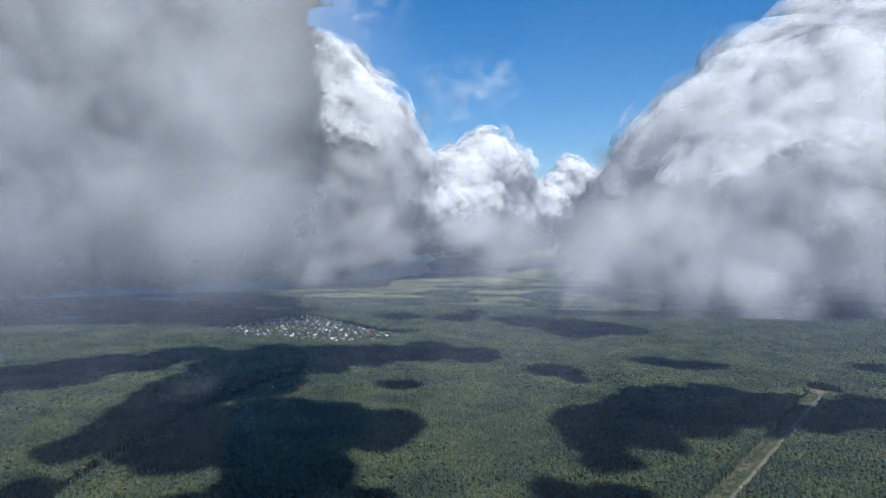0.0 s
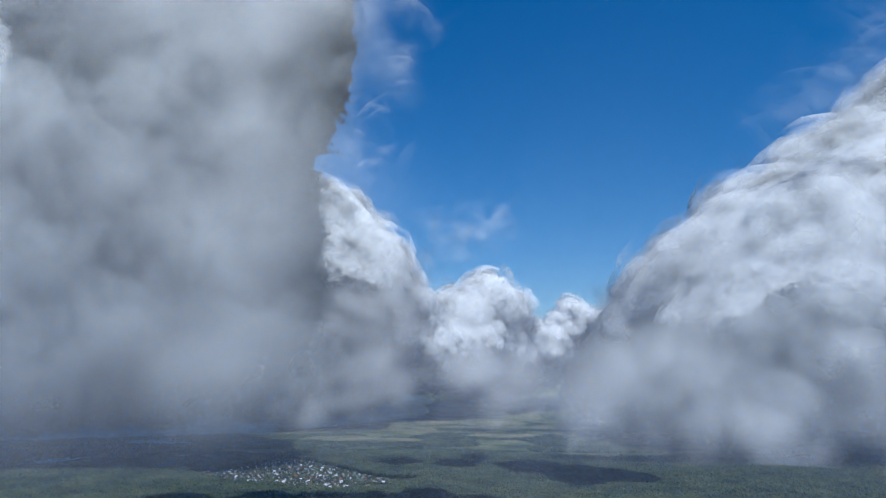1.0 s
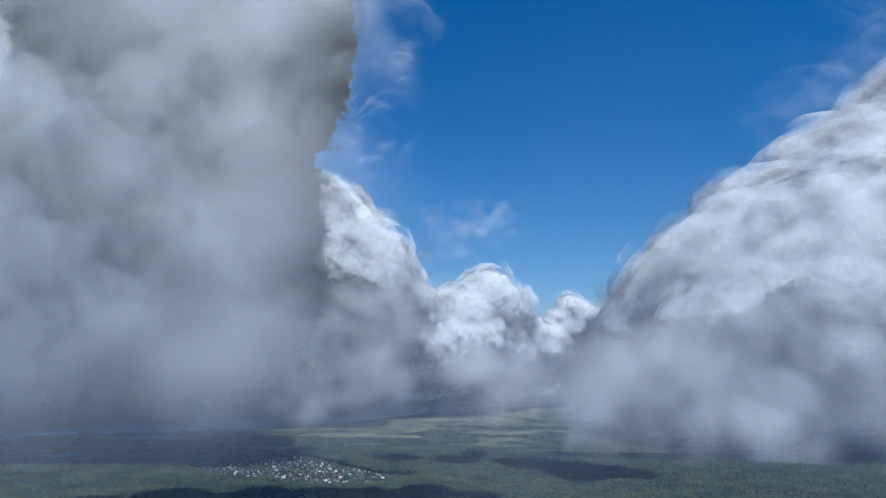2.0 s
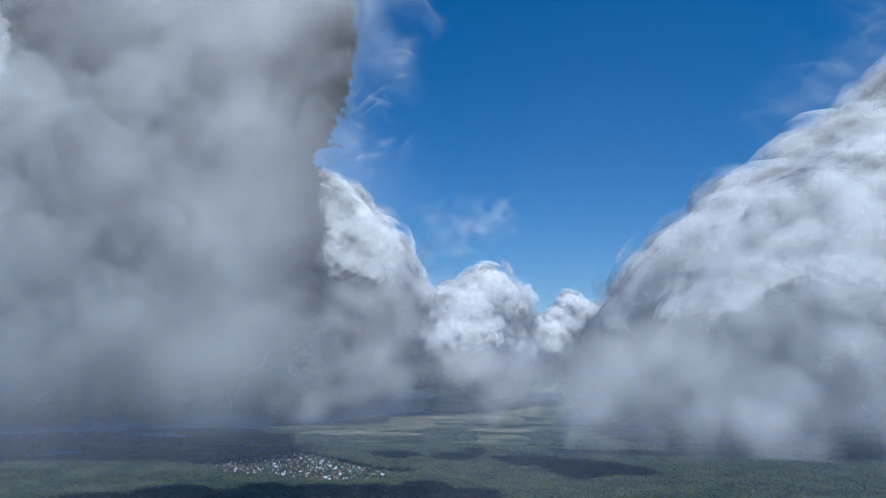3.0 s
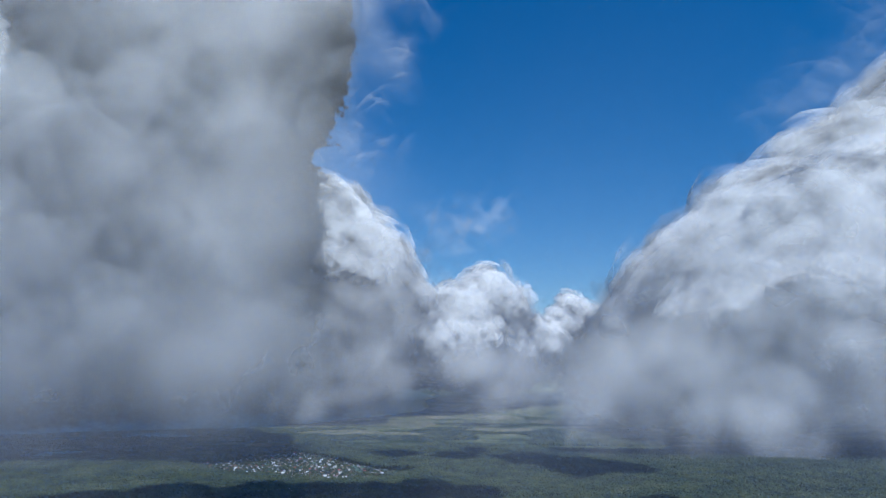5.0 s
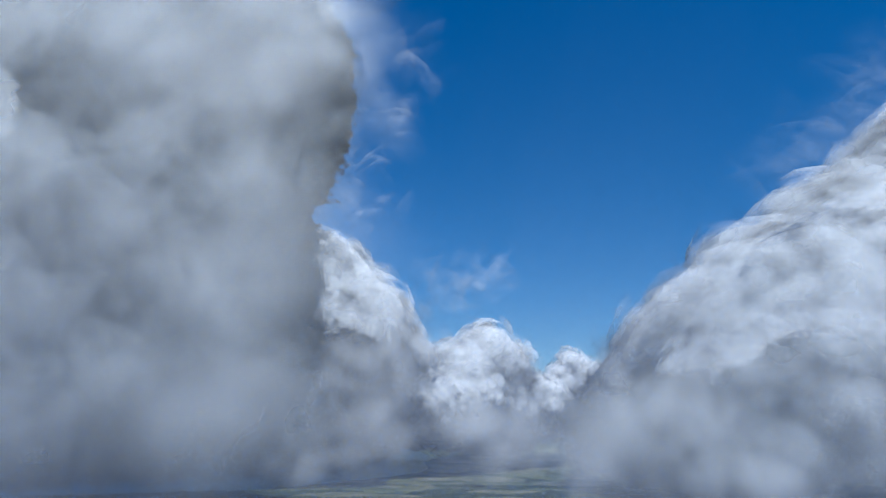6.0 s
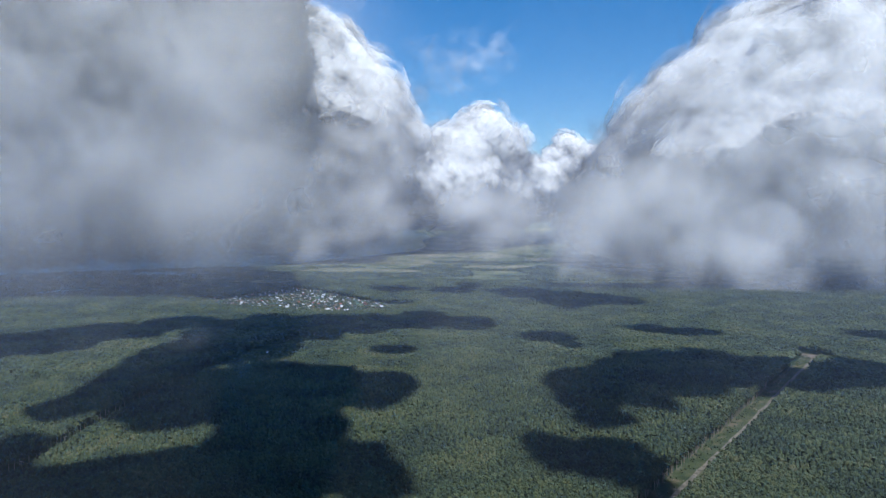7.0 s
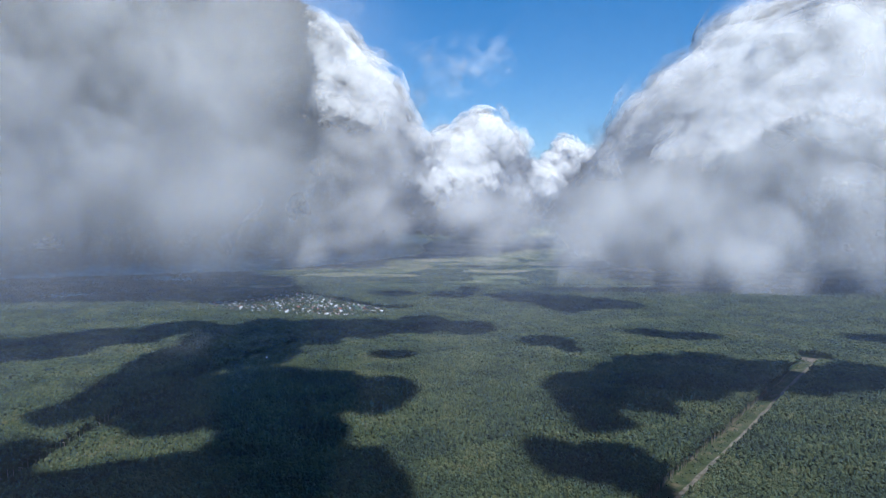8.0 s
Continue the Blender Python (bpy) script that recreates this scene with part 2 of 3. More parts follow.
def billow(p, size, octaves=3):
    """Rounded heads with creases between them, about -0.5 to 0.5."""
    out, amp, tot = 0, 1.0, 0
    for k in range(octaves):
        out = out + amp * (0.5 - np.abs(value_noise(p / size * 2 ** k + 7.3 * k) * 2 - 1))
        tot += amp
        amp *= 0.5
    return out / tot


def cloud_shape(balls, base, h, blend, heads, size, shrink=0.0):
    b = np.array(balls, float)
    pad = b[:, 3].max() * 0.1 + heads + 3 * h
    lo, hi = (b[:, :3] - b[:, 3:]).min(0) - pad, (b[:, :3] + b[:, 3:]).max(0) + pad
    n = np.ceil((hi - lo) / h).astype(int) + 1
    ax = [lo[i] + h * np.arange(n[i]) for i in range(3)]
    P = np.stack(np.meshgrid(*ax, indexing="ij"), -1)
    acc = np.zeros(n)
    for x, y, z, r in balls:
        acc += np.exp(-np.clip((np.sqrt((P[..., 0] - x) ** 2 + (P[..., 1] - y) ** 2 + (P[..., 2] - z) ** 2) - r) / blend, -40, 40))
    d = -blend * np.log(np.maximum(acc, 1e-30)) + shrink
    floor_gap = base - P[..., 2]
    d = np.maximum(d, floor_gap) + np.maximum(0, 60 - np.abs(d - floor_gap)) ** 2 / 240
    near = np.abs(d) < heads * 1.5 + 2 * h
    d[near] -= heads * billow(P[near], size)
    return surface_net(d, lo, h)


RINGS = (0.0, 0.4, 0.75, 1.0)
SIDES = 8


def lit_way(n):
    """Which way a surface counts as facing: light that seeps through the droplets lifts the undersides."""
    w = n * (1, 1, 0.5) + (0, 0, 0.36)
    return w / np.linalg.norm(w, axis=1)[:, None]


def shreds(points, normals, radii, veils, tilt, rng, face=None):
    """Domed round shreds of mist at the points, roughly square to the normals."""
    k = len(points)
    tn = normals + tilt[:, None] * rng.normal(size=(k, 3))
    tn /= np.linalg.norm(tn, axis=1)[:, None]
    a = np.cross(tn, rng.normal(size=(k, 3)))
    a /= np.linalg.norm(a, axis=1)[:, None]
    b = np.cross(tn, a)
    loc, rad = [(0, 0, 0)], [0.0]
    for r in RINGS[1:]:
        for i in range(SIDES):
            w = 2 * math.pi * (i + 0.5 * (RINGS.index(r) % 2)) / SIDES
            loc.append((r * math.cos(w), r * math.sin(w), -0.35 * r * r))
            rad.append(r)
    loc, rad = np.array(loc), np.array(rad)
    m = len(loc)
    wob = 1 + 0.08 * rng.normal(size=(k, m)) * (rad > 0)
    st = rng.uniform(0.65, 1.35, size=(k, 1))
    V = points[:, None] + radii[:, None, None] * ((loc[None, :, 0] * wob * st)[..., None] * a[:, None] + (loc[None, :, 1] * wob / st)[..., None] * b[:, None]
                                                  + (loc[None, :, 2] + 0.03 * rng.normal(size=(k, m)))[..., None] * tn[:, None])
    tri = [(0, 1 + i, 1 + (i + 1) % SIDES) for i in range(SIDES)]
    for q in range(len(RINGS) - 2):
        u, w = 1 + q * SIDES, 1 + (q + 1) * SIDES
        for i in range(SIDES):
            j = (i + 1) % SIDES
            tri += [(u + i, w + i, w + j), (u + i, w + j, u + j)]
    T = (np.array(tri)[None] + (np.arange(k) * m)[:, None, None]).reshape(-1, 3)
    return V.reshape(-1, 3), T, (("fade", np.tile(rad, k)), ("veil", np.repeat(veils, m)), ("lie", np.repeat(lit_way(normals) if face is None else face / np.linalg.norm(face, axis=1)[:, None], m, axis=0)))


def normals_of(v, q):
    n = np.zeros_like(v)
    fn = np.cross(v[q[:, 2]] - v[q[:, 0]], v[q[:, 3]] - v[q[:, 1]])
    for c in range(4):
        np.add.at(n, q[:, c], fn)
    return n / np.maximum(np.linalg.norm(n, axis=1), 1e-9)[:, None]


def cloud(label, stuff, even, flank, base, balls, h, blend, heads, size, shrink, count, radius, veil, outer, outer_radius, outer_veil, seed):
    """A cumulus: a billowing body, close shreds of mist on it and a loose thin mantle about it."""
    rng = np.random.default_rng(seed)
    thing = tagged(new("cloud"), label, "cloud", group="clouds in the sky")
    v, q = cloud_shape(balls, base + 90, h, blend, heads, size, shrink)
    n = normals_of(v, q)
    for _ in range(even):
        face = n[q].sum(1)
        n = n.copy()
        for c in range(4):
            np.add.at(n, q[:, c], face * 0.25)
        n /= np.maximum(np.linalg.norm(n, axis=1), 1e-9)[:, None]
    bulk_mesh("cloud_body", v, q, CORE, thing, attrs=(("lie", lit_way(n)),))
    for name, amount, rads, veils, lift, tilt in (("mist", count, radius, veil, (0.05, 0.55), 0.2), ("mantle", outer, outer_radius, outer_veil, (0.0, 0.7), 0.45)):
        among = np.flatnonzero(n[:, 2] < flank) if name == "mantle" else np.arange(len(v))
        pick = among[rng.integers(0, len(among), amount)]
        rad = rng.uniform(*rads, amount)
        pts = v[pick] + n[pick] * (rng.uniform(*lift, amount) * rad)[:, None]
        up = pts[:, 2] - 0.3 * rad > base
        pick, rad, pts = pick[up], rad[up], pts[up]
        amount = len(rad)
        V, T, attrs = shreds(pts, n[pick], rad, rng.uniform(*veils, amount), np.full(amount, tilt), rng)
        tagged(bulk_mesh(name, V, T, stuff, thing, attrs=attrs), kind="stuff")
    return thing


def farther(balls, k):
    """The same heap k times as large and as far off."""
    return [(x * k, y * k, EYE + (z - EYE) * k, *(q * k for q in r)) for x, y, z, *r in balls]


LEFT = farther([
    (-613, 1900, 1320, 309), (-715, 1800, 940, 262), (-735, 1700, 645, 248), (-730, 1700, 412, 218), (-924, 1700, 260, 160),
    (-1243, 1700, 444, 379), (-1241, 1800, 862, 509), (-1192, 1900, 1399, 537), (-1017, 2000, 1953, 565), (-680, 2000, 1779, 274), (-1810, 1900, 1442, 570),
    (-1180, 1700, 166, 131), (-797, 1800, 213, 139), (-700, 1740, 330, 170)], 1.48)
LEFT = [farther([b], 1.05 - 0.10 * min(1, max(0, (b[2] - 200) / 1500)))[0] for b in LEFT]     # it leans over aloft
MID = [(-468, 2700, 892, 162), (-525, 2650, 940, 125), (-315, 2700, 726, 173), (-432, 2600, 555, 245), (-198, 2700, 518, 162), (-558, 2500, 379, 236),
       (-362, 2600, 296, 178), (-502, 2600, 689, 156), (-531, 2600, 192, 111)]
MID = farther(MID, 1.46)
TOWER = [(182, 3300, 700, 102), (231, 3300, 619, 119), (90, 3250, 561, 134), (333, 3350, 595, 98), (-33, 3250, 602, 84), (-97, 3100, 395, 165),
         (113, 3200, 370, 164), (317, 3400, 346, 160), (-20, 3100, 242, 106), (197, 3300, 237, 99)]
TOWER = farther(TOWER, 1.25)
FAR = [(622, 4200, 452, 130), (556, 4200, 581, 50), (408, 4150, 513, 71), (690, 4200, 389, 94), (789, 4300, 695, 96), (713, 4300, 587, 103),
       (910, 4300, 550, 166), (507, 4300, 304, 166), (754, 4300, 251, 166)]
RIGHT = [(1026, 2450, 903, 105), (1125, 2400, 837, 144), (1313, 2450, 1023, 157), (1459, 2400, 1050, 164), (1640, 2400, 1159, 164), (1845, 2400, 1270, 288),
         (866, 2450, 722, 94), (757, 2400, 569, 113), (720, 2600, 570, 76), (607, 2400, 409, 127), (563, 2500, 271, 96), (897, 2300, 518, 276),
         (1180, 2200, 581, 358), (1527, 2200, 674, 415), (706, 2300, 253, 118), (928, 2200, 236, 151), (1132, 2150, 184, 129), (1401, 2200, 251, 170),
         (1701, 2200, 321, 264), (2020, 2300, 890, 453)]
RIGHT += [(900, 1980, 330, 200), (1150, 1930, 350, 250), (1400, 1930, 330, 250), (1680, 1930, 340, 260), (720, 2080, 330, 130)]
RIGHT = farther(RIGHT, 1.38)
cloud("soft grey cloud bank dissolving into mist at its edge", SOFT, 30, 2.0, 110, LEFT, 42, 190, 8, 700, 330, 2300, (215, 460), (0.12, 0.32), 900, (250, 500), (0.04, 0.14), 11)
cloud("sunlit white cumulus head above grey mist", MIST, 8, 0.25, 110, MID, 23, 84, 36, 310, 74, 1300, (72, 175), (0.2, 0.5), 800, (120, 290), (0.04, 0.13), 12)
cloud("distant white cumulus tower with grey base", MIST, 6, 0.15, 140, TOWER, 17, 56, 37, 210, 42, 1000, (45, 112), (0.25, 0.6), 600, (80, 190), (0.04, 0.12), 13)
cloud("bright white cumulus heads far off over the plain", MIST, 5, 0.1, 190, FAR, 14, 30, 28, 140, 20, 800, (30, 75), (0.25, 0.6), 150, (50, 110), (0.04, 0.12), 14)
cloud("towering white cumulus with a grey misty base", MIST, 16, 0.15, 95, RIGHT, 26, 100, 40, 380, 108, 3000, (84, 230), (0.18, 0.45), 1200, (170, 370), (0.03, 0.11), 15)


def wisps(label, centres, spread, count, radius, veil, seed):
    """Torn scraps of thin mist round some centres."""
    rng = np.random.default_rng(seed)
    c = np.array(centres, float)
    pts = c[rng.integers(0, len(c), count)] + rng.normal(size=(count, 3)) * spread
    up = np.tile((0.1, -0.6, 0.8), (count, 1))
    V, T, attrs = shreds(pts, up, rng.uniform(*radius, count), rng.uniform(*veil, count), np.full(count, 1.0), rng)
    tagged(bulk_mesh("mist", V, T, WISP, attrs=attrs), label, "mist", kind="stuff")



def mist_bank(label, centres, spread, count, radius, veil, seed, dim=-0.12, bright=-0.12):
    """A soft bank of mist, one even face; dim and bright: how far its foot and its top lean up to the light."""
    rng = np.random.default_rng(seed)
    c = np.array(centres, float)
    pts = c[rng.integers(0, len(c), count)] + rng.normal(size=(count, 3)) * spread
    lean = np.interp(pts[:, 2], (c[:, 2].min(), c[:, 2].max()), (dim, bright))
    face = np.stack([np.full(count, 0.1), np.full(count, -1.0), lean], -1)
    V, T, attrs = shreds(pts, np.tile((0.1, -0.97, 0.15), (count, 1)), rng.uniform(*radius, count), rng.uniform(*veil, count), np.full(count, 0.2), rng, face)
    tagged(bulk_mesh("mist_bank", V, T, SOFT, attrs=attrs), label, "mist", kind="stuff")


def grid(x0, x1, z0, z1, y, step):
    return [(x, y, z) for x in np.arange(x0, x1 + 1, step) for z in np.arange(z0, z1 + 1, step)]


mist_bank("soft grey mist among the middle clouds", [(-936, 3350, 493), (-842, 3350, 273), (-658, 3350, 576), (-624, 3350, 382), (-618, 3350, 192), (-406, 3350, 633), (-374, 3350, 437), (-371, 3350, 246), (128, 3350, 300), (321, 3350, 246)], (85, 40, 60), 300, (110, 260), (0.025, 0.065), 41, 0.6, 0.6)
mist_bank("soft lavender-grey mist before the towering cloud", farther([(942, 1880, 144), (869, 1880, 188), (1224, 1880, 203), (564, 1880, 233), (719, 1880, 248), (1091, 1880, 263), (428, 1880, 233), (914, 1880, 294), (571, 1880, 310), (1248, 1880, 356), (716, 1880, 371), (1094, 1880, 387), (881, 1880, 473), (1046, 1880, 545), (1238, 1880, 545)], 1.25), (100, 25, 60), 340, (120, 290), (0.028, 0.066), 42, 0.4, 0.4)
mist_bank("soft grey mist along the edge of the cloud bank", farther([(-430, 1850, 1500), (-440, 1850, 1340), (-450, 1850, 1180), (-500, 1850, 1000)], 1.18), (90, 50, 90), 170, (120, 280), (0.03, 0.1), 43, 0.1, 0.25)
mist_bank("smooth grey face of the cloud bank fading below", farther(grid(-1400, -560, 380, 1640, 1800, 140), 1.12), (110, 20, 80), 430, (280, 540), (0.02, 0.06), 44, 0.35, 1.3)
wisps("torn grey wisp drifting in the blue gap", [(-59, 2600, 880), (60, 2600, 850), (98, 2600, 866), (211, 2620, 900), (8, 2700, 800), (-80, 2650, 760)], (45, 60, 50), 70, (50, 130), (0.03, 0.12), 31)
wisps("thin ragged wisps along the edge of the cloud bank", [(-180, 2000, 1320), (-250, 2000, 1200), (-290, 1980, 1050), (-240, 1980, 980), (-120, 2000, 1480)], (40, 60, 70), 70, (40, 110), (0.02, 0.1), 32)
wisps("thin veil of cloud drifting above the towering cloud", farther([(1290, 2300, 1200), (1380, 2300, 1290), (1470, 2300, 1400), (1580, 2300, 1520)], 1.2), (90, 70, 110), 60, (130, 300), (0.012, 0.04), 34)
wisps("small scraps of mist below the drone", [(-205, 700, 132), (-215, 720, 118), (-354, 900, 161), (-324, 700, 144), (-300, 760, 150)], (14, 30, 9), 30, (12, 40), (0.008, 0.03), 33)

# unseen clouds added to shade the forest: centre and half widths of each ground shadow
CANOPY = 280 / 300               # the shadows lie on the treetops, 20 m up
def shade_cloud(group):
    """Unseen flat cloud added for shade: centre and half widths of each shadow part."""
    high = 1650.0
    rng = np.random.default_rng(77)
    thing = tagged(new("cloud"), "unseen flat cloud high overhead, added to cast a shadow", "cloud", group="clouds overhead")
    bm = bmesh.new()
    for x, y, rx, ry in group:
        got = bmesh.ops.create_icosphere(bm, subdivisions=4, radius=1)["verts"]
        x, y, rx, ry = (CANOPY * k for k in (x, y, rx, ry))
        c = Vector((x, y, 20)) + TO_SUN * ((high - 20) / TO_SUN.z)
        for w in got:
            k = 1 + 0.32 * noise.noise(Vector((w.co.x * rx + x, w.co.y * ry + y, w.co.z * 60)) / 60) + 0.14 * noise.noise(Vector((w.co.x * rx + x, w.co.y * ry + y, 9)) / 16)
            w.co = c + Vector((w.co.x * rx * k, w.co.y * ry * k, w.co.z * 45 * k))
    bm.normal_update()
    pv = np.array([w.co[:] for w in bm.verts])
    pn = np.array([w.normal[:] for w in bm.verts])
    pick = rng.integers(0, len(pv), 40 * len(group))
    V, T, attrs = shreds(pv[pick], pn[pick], rng.uniform(12, 34, len(pick)), rng.uniform(0.3, 0.8, len(pick)), np.full(len(pick), 0.7), rng)
    tagged(bulk_mesh("mist", V, T, MIST, thing, attrs=attrs), kind="stuff")
    me = bpy.data.meshes.new("cloud_body")
    bm.to_mesh(me)
    bm.free()
    me.materials.append(CORE)
    flat = me.attributes.new("lie", "FLOAT_VECTOR", "POINT")
    flat.data.foreach_set("vector", lit_way(pn).astype(np.float32).ravel())
    new("cloud_body", me).parent = thing


shade_cloud([(-1010, 1400, 120, 130), (-927, 1490, 150, 150), (-817, 1620, 140, 130), (-705, 1750, 100, 110)])
shade_cloud([(-566, 1002, 50, 75), (-544, 1108, 74, 139), (-533, 1330, 109, 222), (-470, 1578, 154, 308), (-324, 1723, 115, 184), (-213, 1760, 103, 158), (-67, 1801, 106, 138), (69, 1780, 67, 117), (-339, 1118, 138, 176), (-209, 1112, 101, 157), (-115, 1102, 69, 111), (-90, 1132, 43, 81), (-395, 978, 82, 76), (-385, 1420, 72, 105)])
shade_cloud([(-216, 853, 91, 144), (-122, 782, 65, 88), (-77, 730, 46, 70), (-244, 748, 50, 81)])
shade_cloud([(-543, 831, 35, 44), (-547, 776, 52, 53), (-447, 716, 52, 50)])
shade_cloud([(-371, 742, 60, 50), (-318, 785, 45, 50), (-409, 695, 60, 40), (-330, 700, 70, 60), (-372, 760, 70, 34)])
shade_cloud([(229, 1108, 51, 139), (313, 1150, 76, 168), (434, 1252, 93, 185), (548, 1268, 95, 164), (640, 1235, 100, 130), (737, 1220, 80, 100), (810, 1237, 62, 122), (237, 971, 49, 49)])
shade_cloud([(143, 832, 44, 64), (195, 805, 64, 72), (230, 752, 46, 56)])
shade_cloud([(248, 1568, 59, 56), (286, 1488, 25, 44)])
shade_cloud([(300, 2400, 110, 170), (430, 2270, 140, 190), (560, 2220, 100, 120), (230, 2480, 70, 80)])
shade_cloud([(520, 1690, 50, 60), (600, 1640, 80, 50)])
shade_cloud([(1060, 1590, 70, 70)])
shade_cloud([(-116, 1420, 42, 32), (-85, 1440, 26, 30)])
shade_cloud([(-345, 715, 112, 66), (-265, 730, 75, 70), (-180, 655, 75, 58)])
shade_cloud([(-480, 700, 55, 55)])
shade_cloud([(-350, 1185, 95, 55)])
shade_cloud([(-181, 2544, 96, 92)])
shade_cloud([(34, 2491, 84, 105), (103, 2639, 44, 99)])

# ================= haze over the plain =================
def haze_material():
    """Haze of the summer air as colour: a thin pale blue film, thinning out upwards."""
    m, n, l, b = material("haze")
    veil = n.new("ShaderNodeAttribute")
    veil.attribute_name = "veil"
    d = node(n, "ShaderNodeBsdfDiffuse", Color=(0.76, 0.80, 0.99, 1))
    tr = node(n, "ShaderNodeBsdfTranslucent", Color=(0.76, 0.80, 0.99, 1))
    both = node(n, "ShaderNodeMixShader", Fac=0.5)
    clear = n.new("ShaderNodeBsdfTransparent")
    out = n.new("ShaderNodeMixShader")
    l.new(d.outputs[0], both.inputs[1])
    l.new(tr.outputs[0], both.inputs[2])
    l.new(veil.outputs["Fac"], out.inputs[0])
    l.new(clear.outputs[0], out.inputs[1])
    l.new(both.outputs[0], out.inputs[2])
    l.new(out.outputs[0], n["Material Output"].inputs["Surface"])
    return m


HAZE = haze_material()
# rings of pale film stand in for light scattered by air, denser farther off
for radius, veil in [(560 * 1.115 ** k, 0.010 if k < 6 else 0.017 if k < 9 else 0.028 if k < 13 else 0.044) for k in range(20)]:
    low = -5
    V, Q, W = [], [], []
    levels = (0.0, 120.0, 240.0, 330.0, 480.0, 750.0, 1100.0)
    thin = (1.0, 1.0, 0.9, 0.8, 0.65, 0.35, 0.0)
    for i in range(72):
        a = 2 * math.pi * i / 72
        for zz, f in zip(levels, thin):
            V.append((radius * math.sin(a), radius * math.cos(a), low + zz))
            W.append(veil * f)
    n = len(levels)
    Q = [(i * n + k, ((i + 1) % 72) * n + k, ((i + 1) % 72) * n + k + 1, i * n + k + 1) for i in range(72) for k in range(n - 1)]
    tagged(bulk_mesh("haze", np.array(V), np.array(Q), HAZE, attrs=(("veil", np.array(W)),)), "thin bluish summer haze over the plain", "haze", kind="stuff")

# ================= lake =================
def water_material():
    m, n, l, b = material("lake_water")
    b.inputs["Base Color"].default_value = (0.03, 0.06, 0.09, 1)
    b.inputs["Roughness"].default_value = 0.18
    geo = n.new("ShaderNodeNewGeometry")
    nz = node(n, "ShaderNodeTexNoise", Scale=0.05, Detail=4)
    l.new(geo.outputs["Position"], nz.inputs["Vector"])
    bp = node(n, "ShaderNodeBump", Strength=0.25, Distance=2.0)
    l.new(nz.outputs[0], bp.inputs["Height"])
    l.new(bp.outputs[0], b.inputs["Normal"])
    return m


WATER = water_material()
SHORE = ((2300, -38.0), (2463, -33.6), (3078, -22.3), (3685, -12.1), (4300, -5.5), (4770, -2.1), (5400, -1.4), (6200, -1.8), (7033, -0.9), (9000, -2.5), (14000, -4.0), (30000, -5.0))
V, Q = [], []
rhos = np.geomspace(2300, 30000, 60)
for rho in rhos:
    edge = np.interp(rho, [a for a, _ in SHORE], [b for _, b in SHORE]) + 0.5 * noise.noise(Vector((rho / 180, 3, 1)))
    for i in range(13):
        a = radians(-75 + (edge + 75) * i / 12)
        V.append(fold(rho * math.sin(a), rho * math.cos(a), 3.0))
Q = [(k * 13 + i, k * 13 + i + 1, (k + 1) * 13 + i + 1, (k + 1) * 13 + i) for k in range(59) for i in range(12)]
tagged(mesh_object("water", V, Q, WATER, smooth=True), "broad blue-grey lake beyond the wooded shore", "lake", kind="structure")

# ================= meadows =================
def patch(name, x, y, rx, ry, mat, label, category, lift=2.0, turn=0.0, seed=0):
    V = [fold(x, y, lift)]
    for k in (0.5, 1.0):
        for i in range(28):
            a = 2 * math.pi * i / 28
            q = k * (1 + 0.22 * noise.noise(Vector((math.cos(a) * 1.6 + x, math.sin(a) * 1.6 + y, seed))))
            u, w = rx * q * math.cos(a), ry * q * math.sin(a)
            V.append(fold(x + u * math.cos(turn) - w * math.sin(turn), y + u * math.sin(turn) + w * math.cos(turn), lift))
    Q = [(0, 1 + i, 1 + (i + 1) % 28) for i in range(28)] + [(1 + i, 29 + i, 29 + (i + 1) % 28, 1 + (i + 1) % 28) for i in range(28)]
    return tagged(mesh_object(name, V, Q, mat), label, category, kind="structure")


MEADOWS = [(-472, 3217, 203, 146), (-699, 2719, 87, 73), (-267, 3767, 222, 200), (-251, 3157, 159, 113), (26, 5127, 172, 295), (86, 6419, 151, 347), (270, 4211, 212, 200),
           (689, 5622, 226, 399), (1068, 4587, 193, 148), (276, 3401, 200, 131), (650, 3929, 198, 152), (1092, 3537, 208, 141), (1086, 4207, 159, 150), (-85, 4207, 159, 150),
           (1381, 3842, 162, 125), (-940, 2560, 65, 56), (-1051, 2324, 59, 46)]
for x, y, rx, ry in MEADOWS:
    patch("meadow", x, y, rx, ry, FIELD, "pale green and straw-coloured meadow", "meadow")

# ================= clearings =================
CUT = [(78, 470), (277, 735), (398, 887), (537, 1069), (752, 1347)]
LEFT_CUT = [(-470, 560), (-478, 709), (-473, 819), (-470, 955), (-440, 1150), (-393, 1343), (-330, 1500)]


def strip(name, line, offset, half, mat, lift, label, category):
    V, Q = [], []
    pts = []
    for (x0, y0), (x1, y1) in zip(line, line[1:]):
        steps = max(2, int(math.hypot(x1 - x0, y1 - y0) / 8))
        pts += [(x0 + (x1 - x0) * i / steps, y0 + (y1 - y0) * i / steps, x1 - x0, y1 - y0) for i in range(steps)]
    for x, y, dx, dy in pts:
        d = math.hypot(dx, dy)
        nx, ny = dy / d, -dx / d
        wob = 1.5 * noise.noise(Vector((x / 25, y / 25, offset)))
        for side in (-1, 0, 1):
            k = offset + side * half + wob * (1 if side else 0.5)
            V.append((x + nx * k, y + ny * k, lift + (0.15 if side == 0 else 0)))
    for i in range(len(pts) - 1):
        for k in (0, 1):
            a = i * 3 + k
            Q.append((a, a + 1, a + 4, a + 3))
    return tagged(mesh_object(name, V, Q, mat, smooth=True), label, category, kind="structure")


